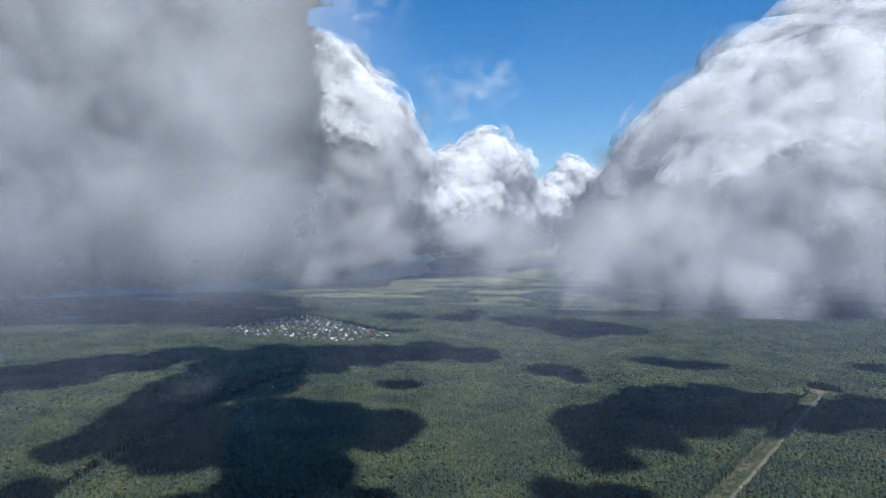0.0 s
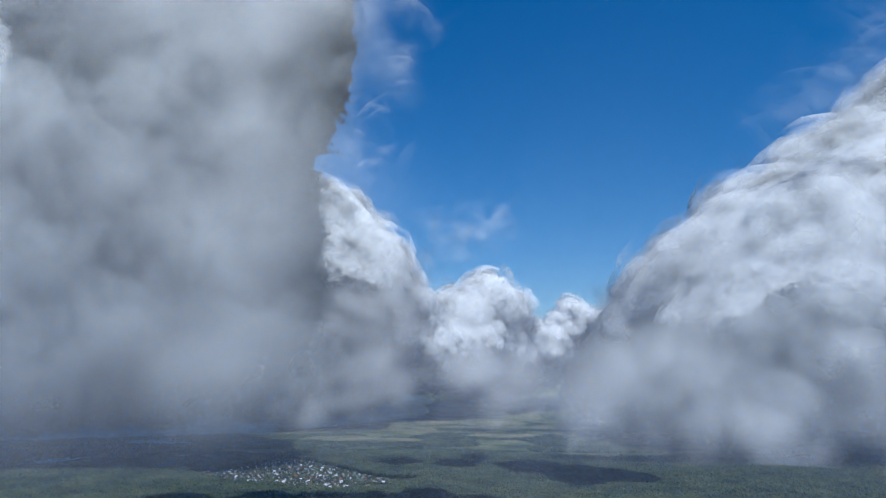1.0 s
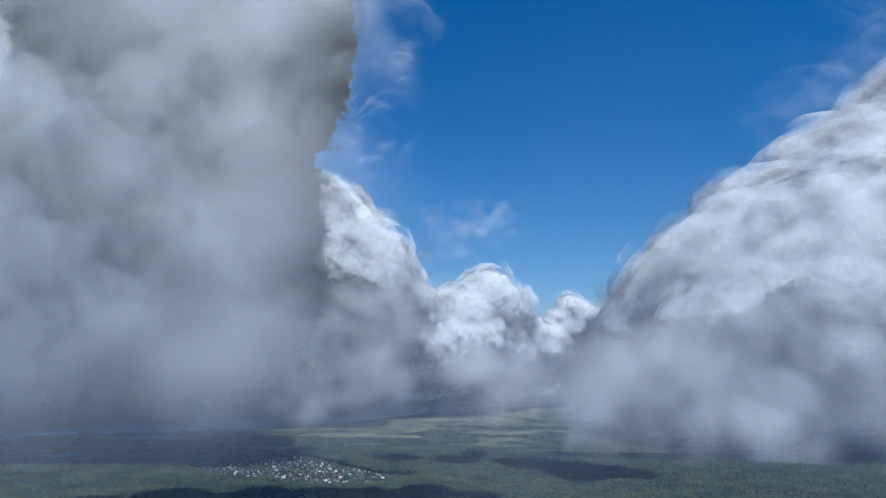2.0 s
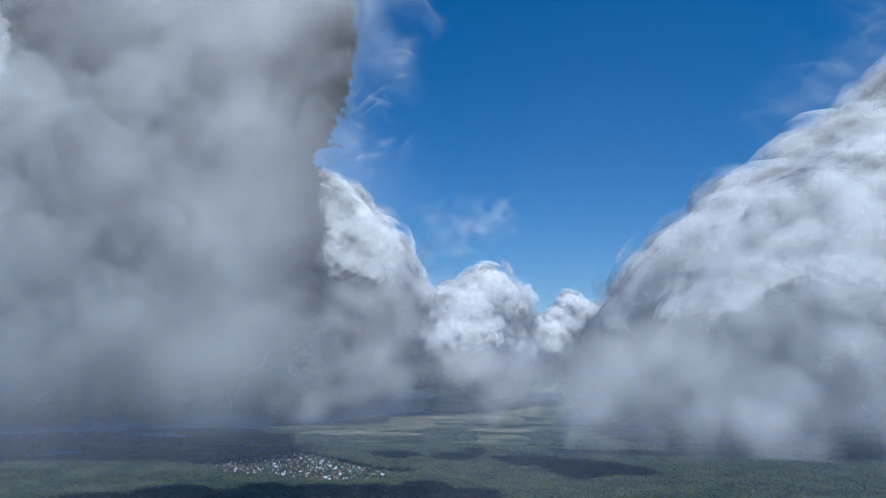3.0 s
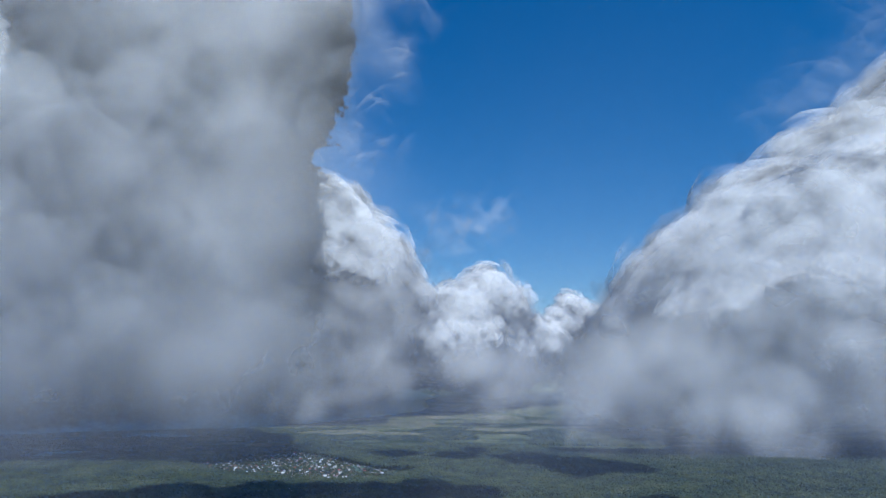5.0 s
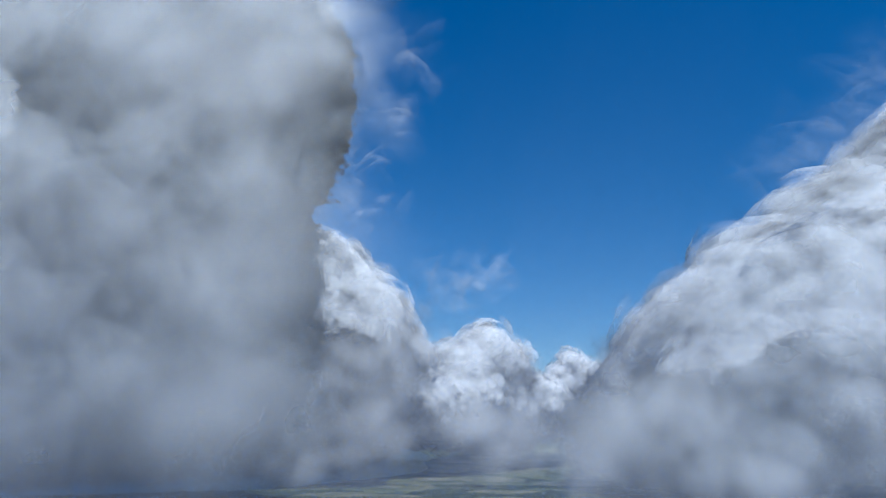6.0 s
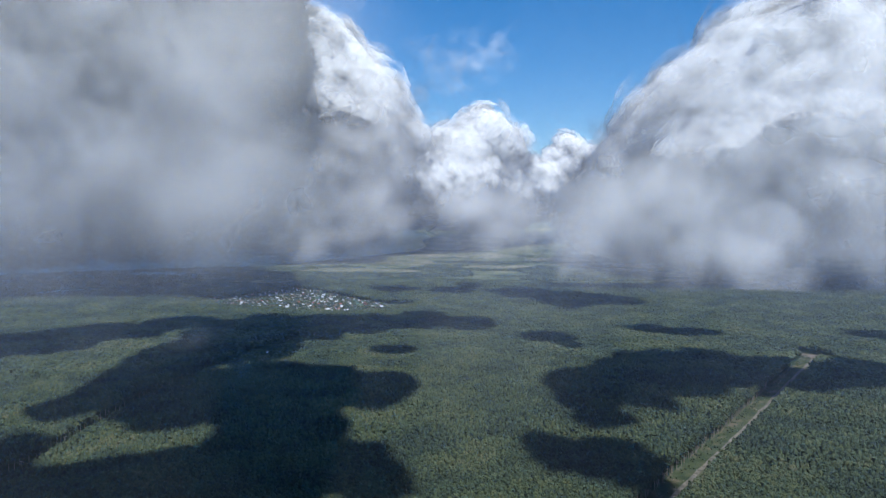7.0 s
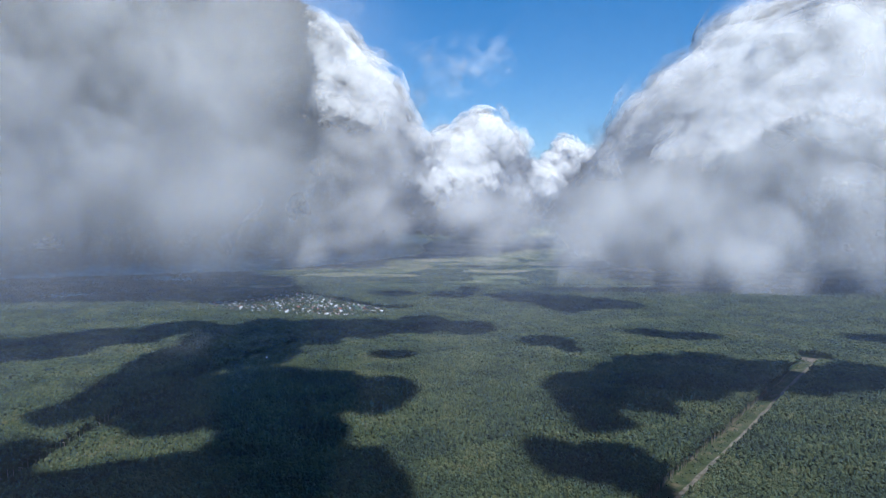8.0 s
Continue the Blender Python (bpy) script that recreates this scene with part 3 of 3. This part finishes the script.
strip("clearing", CUT, 0, 20, GRASS, 0.3, "grassy strip cut straight through the forest", "clearing")
strip("road", CUT, 2.5, 2.7, SAND, 0.6, "pale sandy track along the clearing", "track")
patch("clearing", 752, 1352, 20, 40, BARE, "bare sandy patch at the end of the clearing", "clearing", 0.8, 0.6)
strip("clearing", LEFT_CUT, 0, 13, GRASS, 0.3, "overgrown strip cut through the forest", "clearing")

# ================= forest =================
def ico(sub):
    bm = bmesh.new()
    bmesh.ops.create_icosphere(bm, subdivisions=sub, radius=1)
    v = np.array([w.co[:] for w in bm.verts])
    f = np.array([[w.index for w in q.verts] for q in bm.faces])
    bm.free()
    return v, f


def near_line(X, Y, line, half):
    hit = np.zeros(X.shape, bool)
    for (x0, y0), (x1, y1) in zip(line, line[1:]):
        dx, dy = x1 - x0, y1 - y0
        t = np.clip(((X - x0) * dx + (Y - y0) * dy) / (dx * dx + dy * dy), 0, 1)
        hit |= np.hypot(X - x0 - t * dx, Y - y0 - t * dy) < half
    return hit


VILLAGE = [(-745, 2150), (-660, 2300), (-555, 2500), (-400, 2330), (-250, 2140), (-140, 2040), (-215, 1945), (-300, 1900), (-430, 1950), (-590, 2010)]


def inside(X, Y, poly):
    c = np.zeros(X.shape, bool)
    for (x0, y0), (x1, y1) in zip(poly, poly[1:] + poly[:1]):
        cross = ((y0 > Y) != (y1 > Y)) & (X < (x1 - x0) * (Y - y0) / (y1 - y0 + 1e-9) + x0)
        c ^= cross
    return c


def scatter(r0, r1, step, rng):
    n = int(2 * r1 / step)
    gx, gy = np.meshgrid((np.arange(n) - n / 2) * step, np.arange(int(r0 * 0.75 / step), int(r1 / step) + 1) * step)
    X = gx + rng.uniform(-0.45, 0.45, gx.shape) * step
    Y = gy + rng.uniform(-0.45, 0.45, gy.shape) * step
    X, Y = X.ravel(), Y.ravel()
    rho, az = np.hypot(X, Y), np.degrees(np.arctan2(X, Y))
    ok = (rho >= r0) & (rho < r1) & (np.abs(az) < 36.5)
    X, Y = X[ok], Y[ok]
    for mx, my, rx, ry in MEADOWS:
        keep = ((X - mx) / rx) ** 2 + ((Y - my) / ry) ** 2 > 1
        X, Y = X[keep], Y[keep]
    ok = (((X - 750) / 28) ** 2 + ((Y - 1338) / 54) ** 2 > 1) & ~near_line(X, Y, CUT, 19) & ~near_line(X, Y, LEFT_CUT, 13) & ~inside(X, Y, VILLAGE) & ~near_line(X, Y, VILLAGE[5:] + VILLAGE[:1], 55)
    return X[ok], Y[ok]


def woods(label, r0, r1, step, sub, crown, tall, seed):
    """Thousands of crowns, uneven in height, width and outline."""
    rng = np.random.default_rng(seed)
    X, Y = scatter(r0, r1, step, rng)
    if r0 >= 2600:               # copses only, between open meadows
        copse = value_noise(np.stack([X / 260, Y / 150, np.zeros(len(X))], -1)) > 0.5
        X, Y = X[copse], Y[copse]
    v, f = ico(sub)
    kinds = []
    for k in range(8):
        lump = 1 + 0.28 * rng.normal(size=len(v)).clip(-1.6, 1.6)
        w = v * lump[:, None]
        w[:, 2] *= 1.0
        kinds.append(w)
    kinds = np.array(kinds)
    k = len(X)
    which = rng.integers(0, 8, k)
    stand = value_noise(np.stack([X / 90, Y / 90, np.zeros(k)], -1))
    r = crown * rng.uniform(0.7, 1.3, k) * (0.8 + 0.4 * stand)
    top = tall * rng.uniform(0.9, 1.07, k) * (0.8 + 0.35 * stand)
    half = r * rng.uniform(0.95, 1.3, k)
    a = rng.uniform(0, 6.28, k)
    T = kinds[which]
    cx = T[..., 0] * np.cos(a)[:, None] - T[..., 1] * np.sin(a)[:, None]
    cy = T[..., 0] * np.sin(a)[:, None] + T[..., 1] * np.cos(a)[:, None]
    pinch = 1 - 0.2 * T[..., 2].clip(-1, 1)
    V = np.stack([X[:, None] + cx * pinch * r[:, None], Y[:, None] + cy * pinch * r[:, None], (top - half)[:, None] + T[..., 2] * half[:, None]], -1)
    V = V.reshape(-1, 3)
    rho = np.hypot(V[:, 0], V[:, 1])
    s = np.where(rho > 2600, (2600 + 2250 * (1 - np.exp(-(rho - 2600) / 2250))) / np.maximum(rho, 1), 1.0)
    V = np.stack([V[:, 0] * s, V[:, 1] * s, EYE * (1 - s) + V[:, 2] * s], -1)
    F = (f[None] + (np.arange(k) * len(v))[:, None, None]).reshape(-1, 3)
    tagged(bulk_mesh("forest", V, F, LEAF, smooth=False), label, "forest", kind="stuff")


def gardens():
    """Fruit trees and bushes between the houses."""
    rng = np.random.default_rng(51)
    X, Y = rng.uniform(-850, -140, 9000), rng.uniform(1890, 2510, 9000)
    ok = inside(X, Y, VILLAGE) & (rng.random(9000) < 0.8)
    X, Y = X[ok], Y[ok]
    v, f = ico(1)
    k = len(X)
    r = rng.uniform(1.8, 4.2, k)
    T = v[None] * (1 + 0.25 * rng.normal(size=(k, len(v), 1)).clip(-1.5, 1.5)) * r[:, None, None]
    V = T + np.stack([X, Y, r * 0.9], -1)[:, None]
    F = (f[None] + (np.arange(k) * len(v))[:, None, None]).reshape(-1, 3)
    tagged(bulk_mesh("garden_trees", V.reshape(-1, 3), F, LEAF, smooth=False), "low green fruit trees and bushes between houses", "garden trees", kind="stuff")


gardens()
lawn = [fold(x, y, 0.3) for x, y in VILLAGE]
tagged(mesh_object("lawn", lawn, [tuple(range(len(lawn)))[::-1]], GRASS), "trodden grass and garden plots of the village", "grass", kind="structure")
woods("dense mixed green forest canopy of uneven crowns", 620, 800, 4.0, 2, 2.4, 20, 21)
woods("green forest canopy of rounded crowns beside the clearing", 800, 1300, 4.6, 1, 2.9, 20, 25)
woods("green forest canopy farther off over the plain", 1300, 1900, 6.2, 1, 4.0, 20, 22)
woods("hazy green forest canopy around the village", 1900, 2600, 8.5, 1, 5.6, 20, 23)
woods("distant bluish forest canopy towards the shore", 2600, 3500, 13.0, 1, 7.5, 11, 24)

# ================= trees along the clearings =================
BARK = surface("bark", [(0.3, (0.16, 0.12, 0.09)), (0.55, (0.32, 0.26, 0.20)), (0.8, (0.48, 0.43, 0.37))], 2.0, bump=0.4, bump_scale=0.3)


def tube(bm, a, b, ra, rb, sides=6):
    a, b = Vector(a), Vector(b)
    m = (b - a).to_track_quat("Z", "Y").to_matrix()
    low, top = [], []
    for i in range(sides):
        w = 2 * math.pi * i / sides
        u = m @ Vector((math.cos(w), math.sin(w), 0))
        low.append(bm.verts.new(a + u * ra))
        top.append(bm.verts.new(b + u * rb))
    for i in range(sides):
        j = (i + 1) % sides
        bm.faces.new((low[i], low[j], top[j], top[i]))
    bm.faces.new(top)


def part(name, bm, mat, parent, label="", smooth=False):
    me = bpy.data.meshes.new(name)
    bm.to_mesh(me)
    bm.free()
    me.materials.append(mat)
    if smooth:
        me.polygons.foreach_set("use_smooth", [True] * len(me.polygons))
    ob = new(name, me)
    ob.parent = parent
    return tagged(ob, label)


def tree(label, tall, crown_from, width, seed):
    """Tapered trunk, limbs and a crown of many leafy clumps."""
    rnd = random.Random(seed)
    thing = tagged(new("tree"), label, "tree", group="trees along the clearing")
    bm = bmesh.new()
    lean = Vector((rnd.uniform(-0.5, 0.5), rnd.uniform(-0.5, 0.5), 0))
    tube(bm, (0, 0, -0.3), lean * 0.5 + Vector((0, 0, tall * 0.5)), 0.28, 0.2)
    tube(bm, lean * 0.5 + Vector((0, 0, tall * 0.5)), lean + Vector((0, 0, tall * 0.95)), 0.2, 0.05)
    ends = []
    for k in range(9):
        z = tall * (crown_from + (0.93 - crown_from) * k / 8)
        a = k * 2.4 + rnd.uniform(-0.4, 0.4)
        reach = width * (1 - 0.55 * k / 8) * rnd.uniform(0.7, 1.1)
        e = Vector((math.cos(a) * reach, math.sin(a) * reach, z + reach * 0.35))
        tube(bm, lean * (z / tall) + Vector((0, 0, z)), e, 0.09, 0.02, 4)
        ends.append(e)
    part("trunk", bm, BARK, thing, "pale brown bark")
    bm = bmesh.new()
    spots = [(e, 1.0) for e in ends] + [(e * 0.55 + Vector((0, 0, e.z * 0.47)), 1.0) for e in ends] + [(lean + Vector((0, 0, tall * 0.97)), 0.9)]
    for e, q in spots:
        got = bmesh.ops.create_icosphere(bm, subdivisions=2, radius=1)["verts"]
        r = width * rnd.uniform(0.34, 0.52) * q
        for w in got:
            k = r * (1 + 0.3 * rnd.uniform(-1, 1))
            w.co = e + Vector((w.co.x * k, w.co.y * k, w.co.z * k * 0.75))
    part("crown", bm, LEAF, thing)
    return thing


PROTO = [tree("tall forest-edge tree with a bare trunk and ragged crown", 22, 0.52, 2.6, 1), tree("tall forest-edge tree with a bare trunk and ragged crown", 20, 0.45, 3.0, 2),
         tree("slim forest-edge tree with a high crown", 24, 0.6, 2.2, 3), tree("broad leafy tree at the forest edge", 17, 0.3, 3.6, 4)]
rnd = random.Random(8)
first = [True] * 4


def plant(x, y, which, size):
    m = pose(x, y, 0, 0, 0, rnd.uniform(0, 360))
    if first[which]:
        first[which] = False
        PROTO[which].matrix_basis = m
        return
    c = copy_thing(PROTO[which], m)
    c.scale = (size, size, size * rnd.uniform(0.9, 1.08))


def line_trees(line, offset, step, y0, y1, kinds):
    for (ax, ay), (bx, by) in zip(line, line[1:]):
        d = math.hypot(bx - ax, by - ay)
        k = 0.0
        while k < d:
            x, y = ax + (bx - ax) * k / d, ay + (by - ay) * k / d
            if y0 < y < y1:
                o = offset + math.copysign(rnd.uniform(-0.5, 3.5), offset)
                plant(x + (by - ay) / d * o, y - (bx - ax) / d * o, rnd.choice(kinds), rnd.uniform(0.82, 1.1))
            k += step * rnd.uniform(0.6, 1.4)


line_trees(CUT, -19, 3.4, 640, 1100, (0, 0, 1, 2, 2))
line_trees(CUT, 19, 5.0, 640, 1100, (0, 1, 3))
line_trees(LEFT_CUT, -13, 12, 700, 1200, (1, 3))
for x, y in ((-472, 849), (-478, 842), (-466, 838), (-484, 868), (-462, 880), (-476, 905)):
    plant(x, y, 3, rnd.uniform(0.5, 0.85))

# ================= power line poles in the overgrown clearing =================
WOOD = surface("weathered_wood", [(0.3, (0.25, 0.22, 0.19)), (0.7, (0.45, 0.41, 0.36))], 1.0)


def power_pole():
    thing = tagged(new("power_pole"), "weathered pale wooden power pole with a crossarm", "power pole", group="power poles in the clearing")
    bm = bmesh.new()
    tube(bm, (0, 0, -0.5), (0, 0, 13), 0.28, 0.2, 8)
    part("post", bm, WOOD, thing)
    bm = bmesh.new()
    tube(bm, (-2.2, 0.2, 12.2), (2.2, 0.2, 12.2), 0.14, 0.14, 6)
    part("crossarm", bm, WOOD, thing)
    for x in (-2, 0, 2):
        bm = bmesh.new()
        tube(bm, (x, 0.2, 12.3), (x, 0.2, 12.8), 0.12, 0.08, 6)
        part("insulator", bm, WOOD, thing)
    return thing


POLE = power_pole()
POLE.matrix_basis = pose(-479, 745, 0, 0, 0, 2)
for x, y in ((-476, 828), (-471, 905), (-464, 968), (-450, 1050), (-432, 1140), (-412, 1230)):
    copy_thing(POLE, pose(x, y, 0, 0, 0, 4))

# ================= village =================
def paint(name, color, rough=0.6, metal=0.0):
    lo, hi = tuple(c * 0.8 for c in color), tuple(min(1, c * 1.1) for c in color)
    m = surface(name, [(0.35, lo), (0.65, hi)], 2.5, rough)
    m.node_tree.nodes["Principled BSDF"].inputs["Metallic"].default_value = metal
    return m


ROOFS = [("grey sheet-metal", paint("grey_roof", (0.26, 0.27, 0.28), 0.5, 0.2)), ("red tiled", paint("red_roof", (0.36, 0.08, 0.06))), ("brown", paint("brown_roof", (0.16, 0.10, 0.07))),
         ("pale slate", paint("slate_roof", (0.34, 0.34, 0.33))), ("dark green metal", paint("green_roof", (0.06, 0.13, 0.09), 0.5)), ("pale metal", paint("white_roof", (0.6, 0.61, 0.62), 0.4))]
WALLS = [("white plastered", paint("white_wall", (0.62, 0.61, 0.58))), ("cream", paint("cream_wall", (0.62, 0.55, 0.42))), ("brown timber", paint("timber_wall", (0.20, 0.13, 0.08))), ("grey block", paint("block_wall", (0.5, 0.5, 0.5)))]
PANE = paint("window_glass", (0.05, 0.07, 0.09), 0.1)


def house(wall, roof, wide, deep, eaves, ridge):
    thing = tagged(new("house"), f"small {wall[0]} village house with a {roof[0]} gable roof", "house", group="houses of the village")
    x, y = wide / 2, deep / 2
    bm = bmesh.new()
    v = [bm.verts.new(p) for p in ((-x, -y, -0.3), (x, -y, -0.3), (x, y, -0.3), (-x, y, -0.3), (-x, -y, eaves), (x, -y, eaves), (x, y, eaves), (-x, y, eaves), (-x, 0, ridge - 0.15), (x, 0, ridge - 0.15))]
    for f in ((0, 1, 5, 4), (2, 3, 7, 6), (1, 2, 6, 9, 5), (3, 0, 4, 8, 7), (4, 5, 9, 8), (6, 7, 8, 9), (3, 2, 1, 0)):
        bm.faces.new([v[i] for i in f])
    part("wall", bm, wall[1], thing)
    bm = bmesh.new()
    ox, oy = x + 0.5, y + 0.6
    drop = eaves - 0.6 * (ridge - eaves) / y
    lo = [(-ox, -oy, drop), (ox, -oy, drop), (ox, 0, ridge), (-ox, 0, ridge), (ox, oy, drop), (-ox, oy, drop)]
    a = [bm.verts.new(p) for p in lo]
    b = [bm.verts.new((p[0], p[1], p[2] + 0.22)) for p in lo]
    for f in ((0, 1, 2, 3), (3, 2, 4, 5)):
        bm.faces.new([b[i] for i in f])
        bm.faces.new([a[i] for i in reversed(f)])
    for i, j in ((0, 1), (1, 2), (2, 4), (4, 5), (5, 3), (3, 0)):
        bm.faces.new((a[i], a[j], b[j], b[i]))
    part("roof", bm, roof[1], thing)
    for k in (-0.55, 0.0, 0.55):
        bm = bmesh.new()
        cx = k * x
        w = [bm.verts.new((cx + u, -y - 0.04, z)) for u, z in ((-0.6, 1.0), (0.6, 1.0), (0.6, 2.3), (-0.6, 2.3))]
        w2 = [bm.verts.new((q.co.x, -y + 0.1, q.co.z)) for q in w]
        bm.faces.new(w)
        for i in range(4):
            bm.faces.new((w[i], w2[i], w2[(i + 1) % 4], w[(i + 1) % 4]))
        part("window", bm, PANE, thing)
    return thing


rv = random.Random(40)
KINDS = []
for wi, ri in ((0, 0), (0, 3), (1, 2), (0, 1), (3, 0), (2, 4), (0, 5), (3, 5), (1, 3), (2, 2)):
    KINDS.append([house(WALLS[wi], ROOFS[ri], rv.uniform(6, 8.8), rv.uniform(5, 6.8), rv.uniform(2.8, 4.4), rv.uniform(5.2, 7.2)), True])
spots = []
tries = 0
while len(spots) < 290 and tries < 20000:
    tries += 1
    x, y = rv.uniform(-860, -140), rv.uniform(1890, 2510)
    far_part = -860 < x < -745 and 2080 < y < 2200 and rv.random() < 0.5
    if (inside(np.array([x]), np.array([y]), VILLAGE)[0] or far_part) and all((x - a) ** 2 + (y - b) ** 2 > 17 ** 2 for a, b in spots):
        spots.append((x, y))
for x, y in spots:
    kind = rv.choice(KINDS)
    m = pose(x, y, 0, 0, 0, rv.choice((20, 110, 200, 290)) + rv.uniform(-8, 8))
    if kind[1]:
        kind[0].matrix_basis, kind[1] = m, False
    else:
        copy_thing(kind[0], m)
for kind in KINDS:
    if kind[1]:
        kind[0].matrix_basis = pose(-430, 2240, 0)


# ================= small tower at the end of the overgrown clearing =================
def tower():
    thing = tagged(new("tower"), "small white plastered tower with a low metal cap", "tower")
    bm = bmesh.new()
    tube(bm, (0, 0, -0.5), (0, 0, 19), 2.3, 1.9, 8)
    part("shaft", bm, WALLS[0][1], thing)
    bm = bmesh.new()
    tube(bm, (0, 0, 19), (0, 0, 19.6), 2.5, 2.5, 8)
    tube(bm, (0, 0, 19.6), (0, 0, 21), 2.5, 0.1, 8)
    part("roof", bm, ROOFS[0][1], thing)
    return thing


tower().matrix_basis = pose(-345, 1300, 0)

# ================= scrub on the clearings =================
def scrub():
    rng = np.random.default_rng(71)
    X, Y = [], []
    for line, half, count in ((CUT, 18, 900), (LEFT_CUT, 12, 900)):
        for (ax, ay), (bx, by) in zip(line, line[1:]):
            d = math.hypot(bx - ax, by - ay)
            k = int(count * d / 1200)
            t, o = rng.random(k), half * np.sign(rng.normal(size=k)) * rng.random(k) ** 0.45
            X.append(ax + (bx - ax) * t + (by - ay) / d * o)
            Y.append(ay + (by - ay) * t - (bx - ax) / d * o)
    X, Y = np.concatenate(X), np.concatenate(Y)
    off_track = ~near_line(X - 2.0, Y + 1.5, CUT, 4.5)
    X, Y = X[off_track], Y[off_track]
    v, f = ico(1)
    k = len(X)
    r = rng.uniform(0.4, 1.5, k)
    T = v[None] * (1 + 0.3 * rng.normal(size=(k, len(v), 1)).clip(-1.5, 1.5)) * r[:, None, None]
    V = T + np.stack([X, Y, r * 0.6 + 0.3], -1)[:, None]
    F = (f[None] + (np.arange(k) * len(v))[:, None, None]).reshape(-1, 3)
    tagged(bulk_mesh("scrub", V.reshape(-1, 3), F, LEAF, smooth=False), "low green scrub and saplings on the clearings", "scrub", kind="stuff")


scrub()


# ================= sheds and outbuildings of the village =================
def sheds():
    rng = np.random.default_rng(91)
    X, Y = rng.uniform(-850, -140, 6000), rng.uniform(1890, 2510, 6000)
    ok = inside(X, Y, VILLAGE)
    for hx, hy in spots:
        ok &= (X - hx) ** 2 + (Y - hy) ** 2 > 8.5 ** 2
    X, Y = X[ok][:620], Y[ok][:620]
    k = len(X)
    v = np.array([(-1, -1, 0), (1, -1, 0), (1, 1, 0), (-1, 1, 0), (-1, -1, 0.62), (1, -1, 0.62), (1, 1, 0.62), (-1, 1, 0.62), (-1, 0, 1), (1, 0, 1)], float)
    f = np.array([(0, 1, 5), (0, 5, 4), (2, 3, 7), (2, 7, 6), (1, 2, 6), (1, 6, 5), (5, 6, 9), (3, 0, 4), (3, 4, 7), (7, 4, 8), (4, 5, 9), (4, 9, 8), (6, 7, 8), (6, 8, 9)])
    a = np.radians(rng.choice((20, 110), k) + rng.uniform(-10, 10, k))
    sx, sy, sz = rng.uniform(1.5, 3.2, k), rng.uniform(1.2, 2.2, k), rng.uniform(2.6, 4.4, k)
    lx, ly = v[None, :, 0] * sx[:, None], v[None, :, 1] * sy[:, None]
    V = np.stack([X[:, None] + lx * np.cos(a)[:, None] - ly * np.sin(a)[:, None], Y[:, None] + lx * np.sin(a)[:, None] + ly * np.cos(a)[:, None], 0.2 + v[None, :, 2] * sz[:, None]], -1)
    F = (f[None] + (np.arange(k) * len(v))[:, None, None]).reshape(-1, 3)
    m, n, l, b = material("shed_paint")
    geo = n.new("ShaderNodeNewGeometry")
    r = ramp(n, [(0.0, (0.55, 0.55, 0.54)), (0.3, (0.30, 0.29, 0.27)), (0.55, (0.62, 0.60, 0.55)), (0.75, (0.20, 0.13, 0.09)), (0.88, (0.34, 0.09, 0.07)), (1.0, (0.6, 0.62, 0.65))])
    l.new(geo.outputs["Random Per Island"], r.inputs[0])
    l.new(r.outputs[0], b.inputs["Base Color"])
    b.inputs["Roughness"].default_value = 0.6
    tagged(bulk_mesh("sheds", V.reshape(-1, 3), F, m, smooth=False), "small painted sheds and outbuildings between the gardens", "sheds", kind="stuff")


sheds()
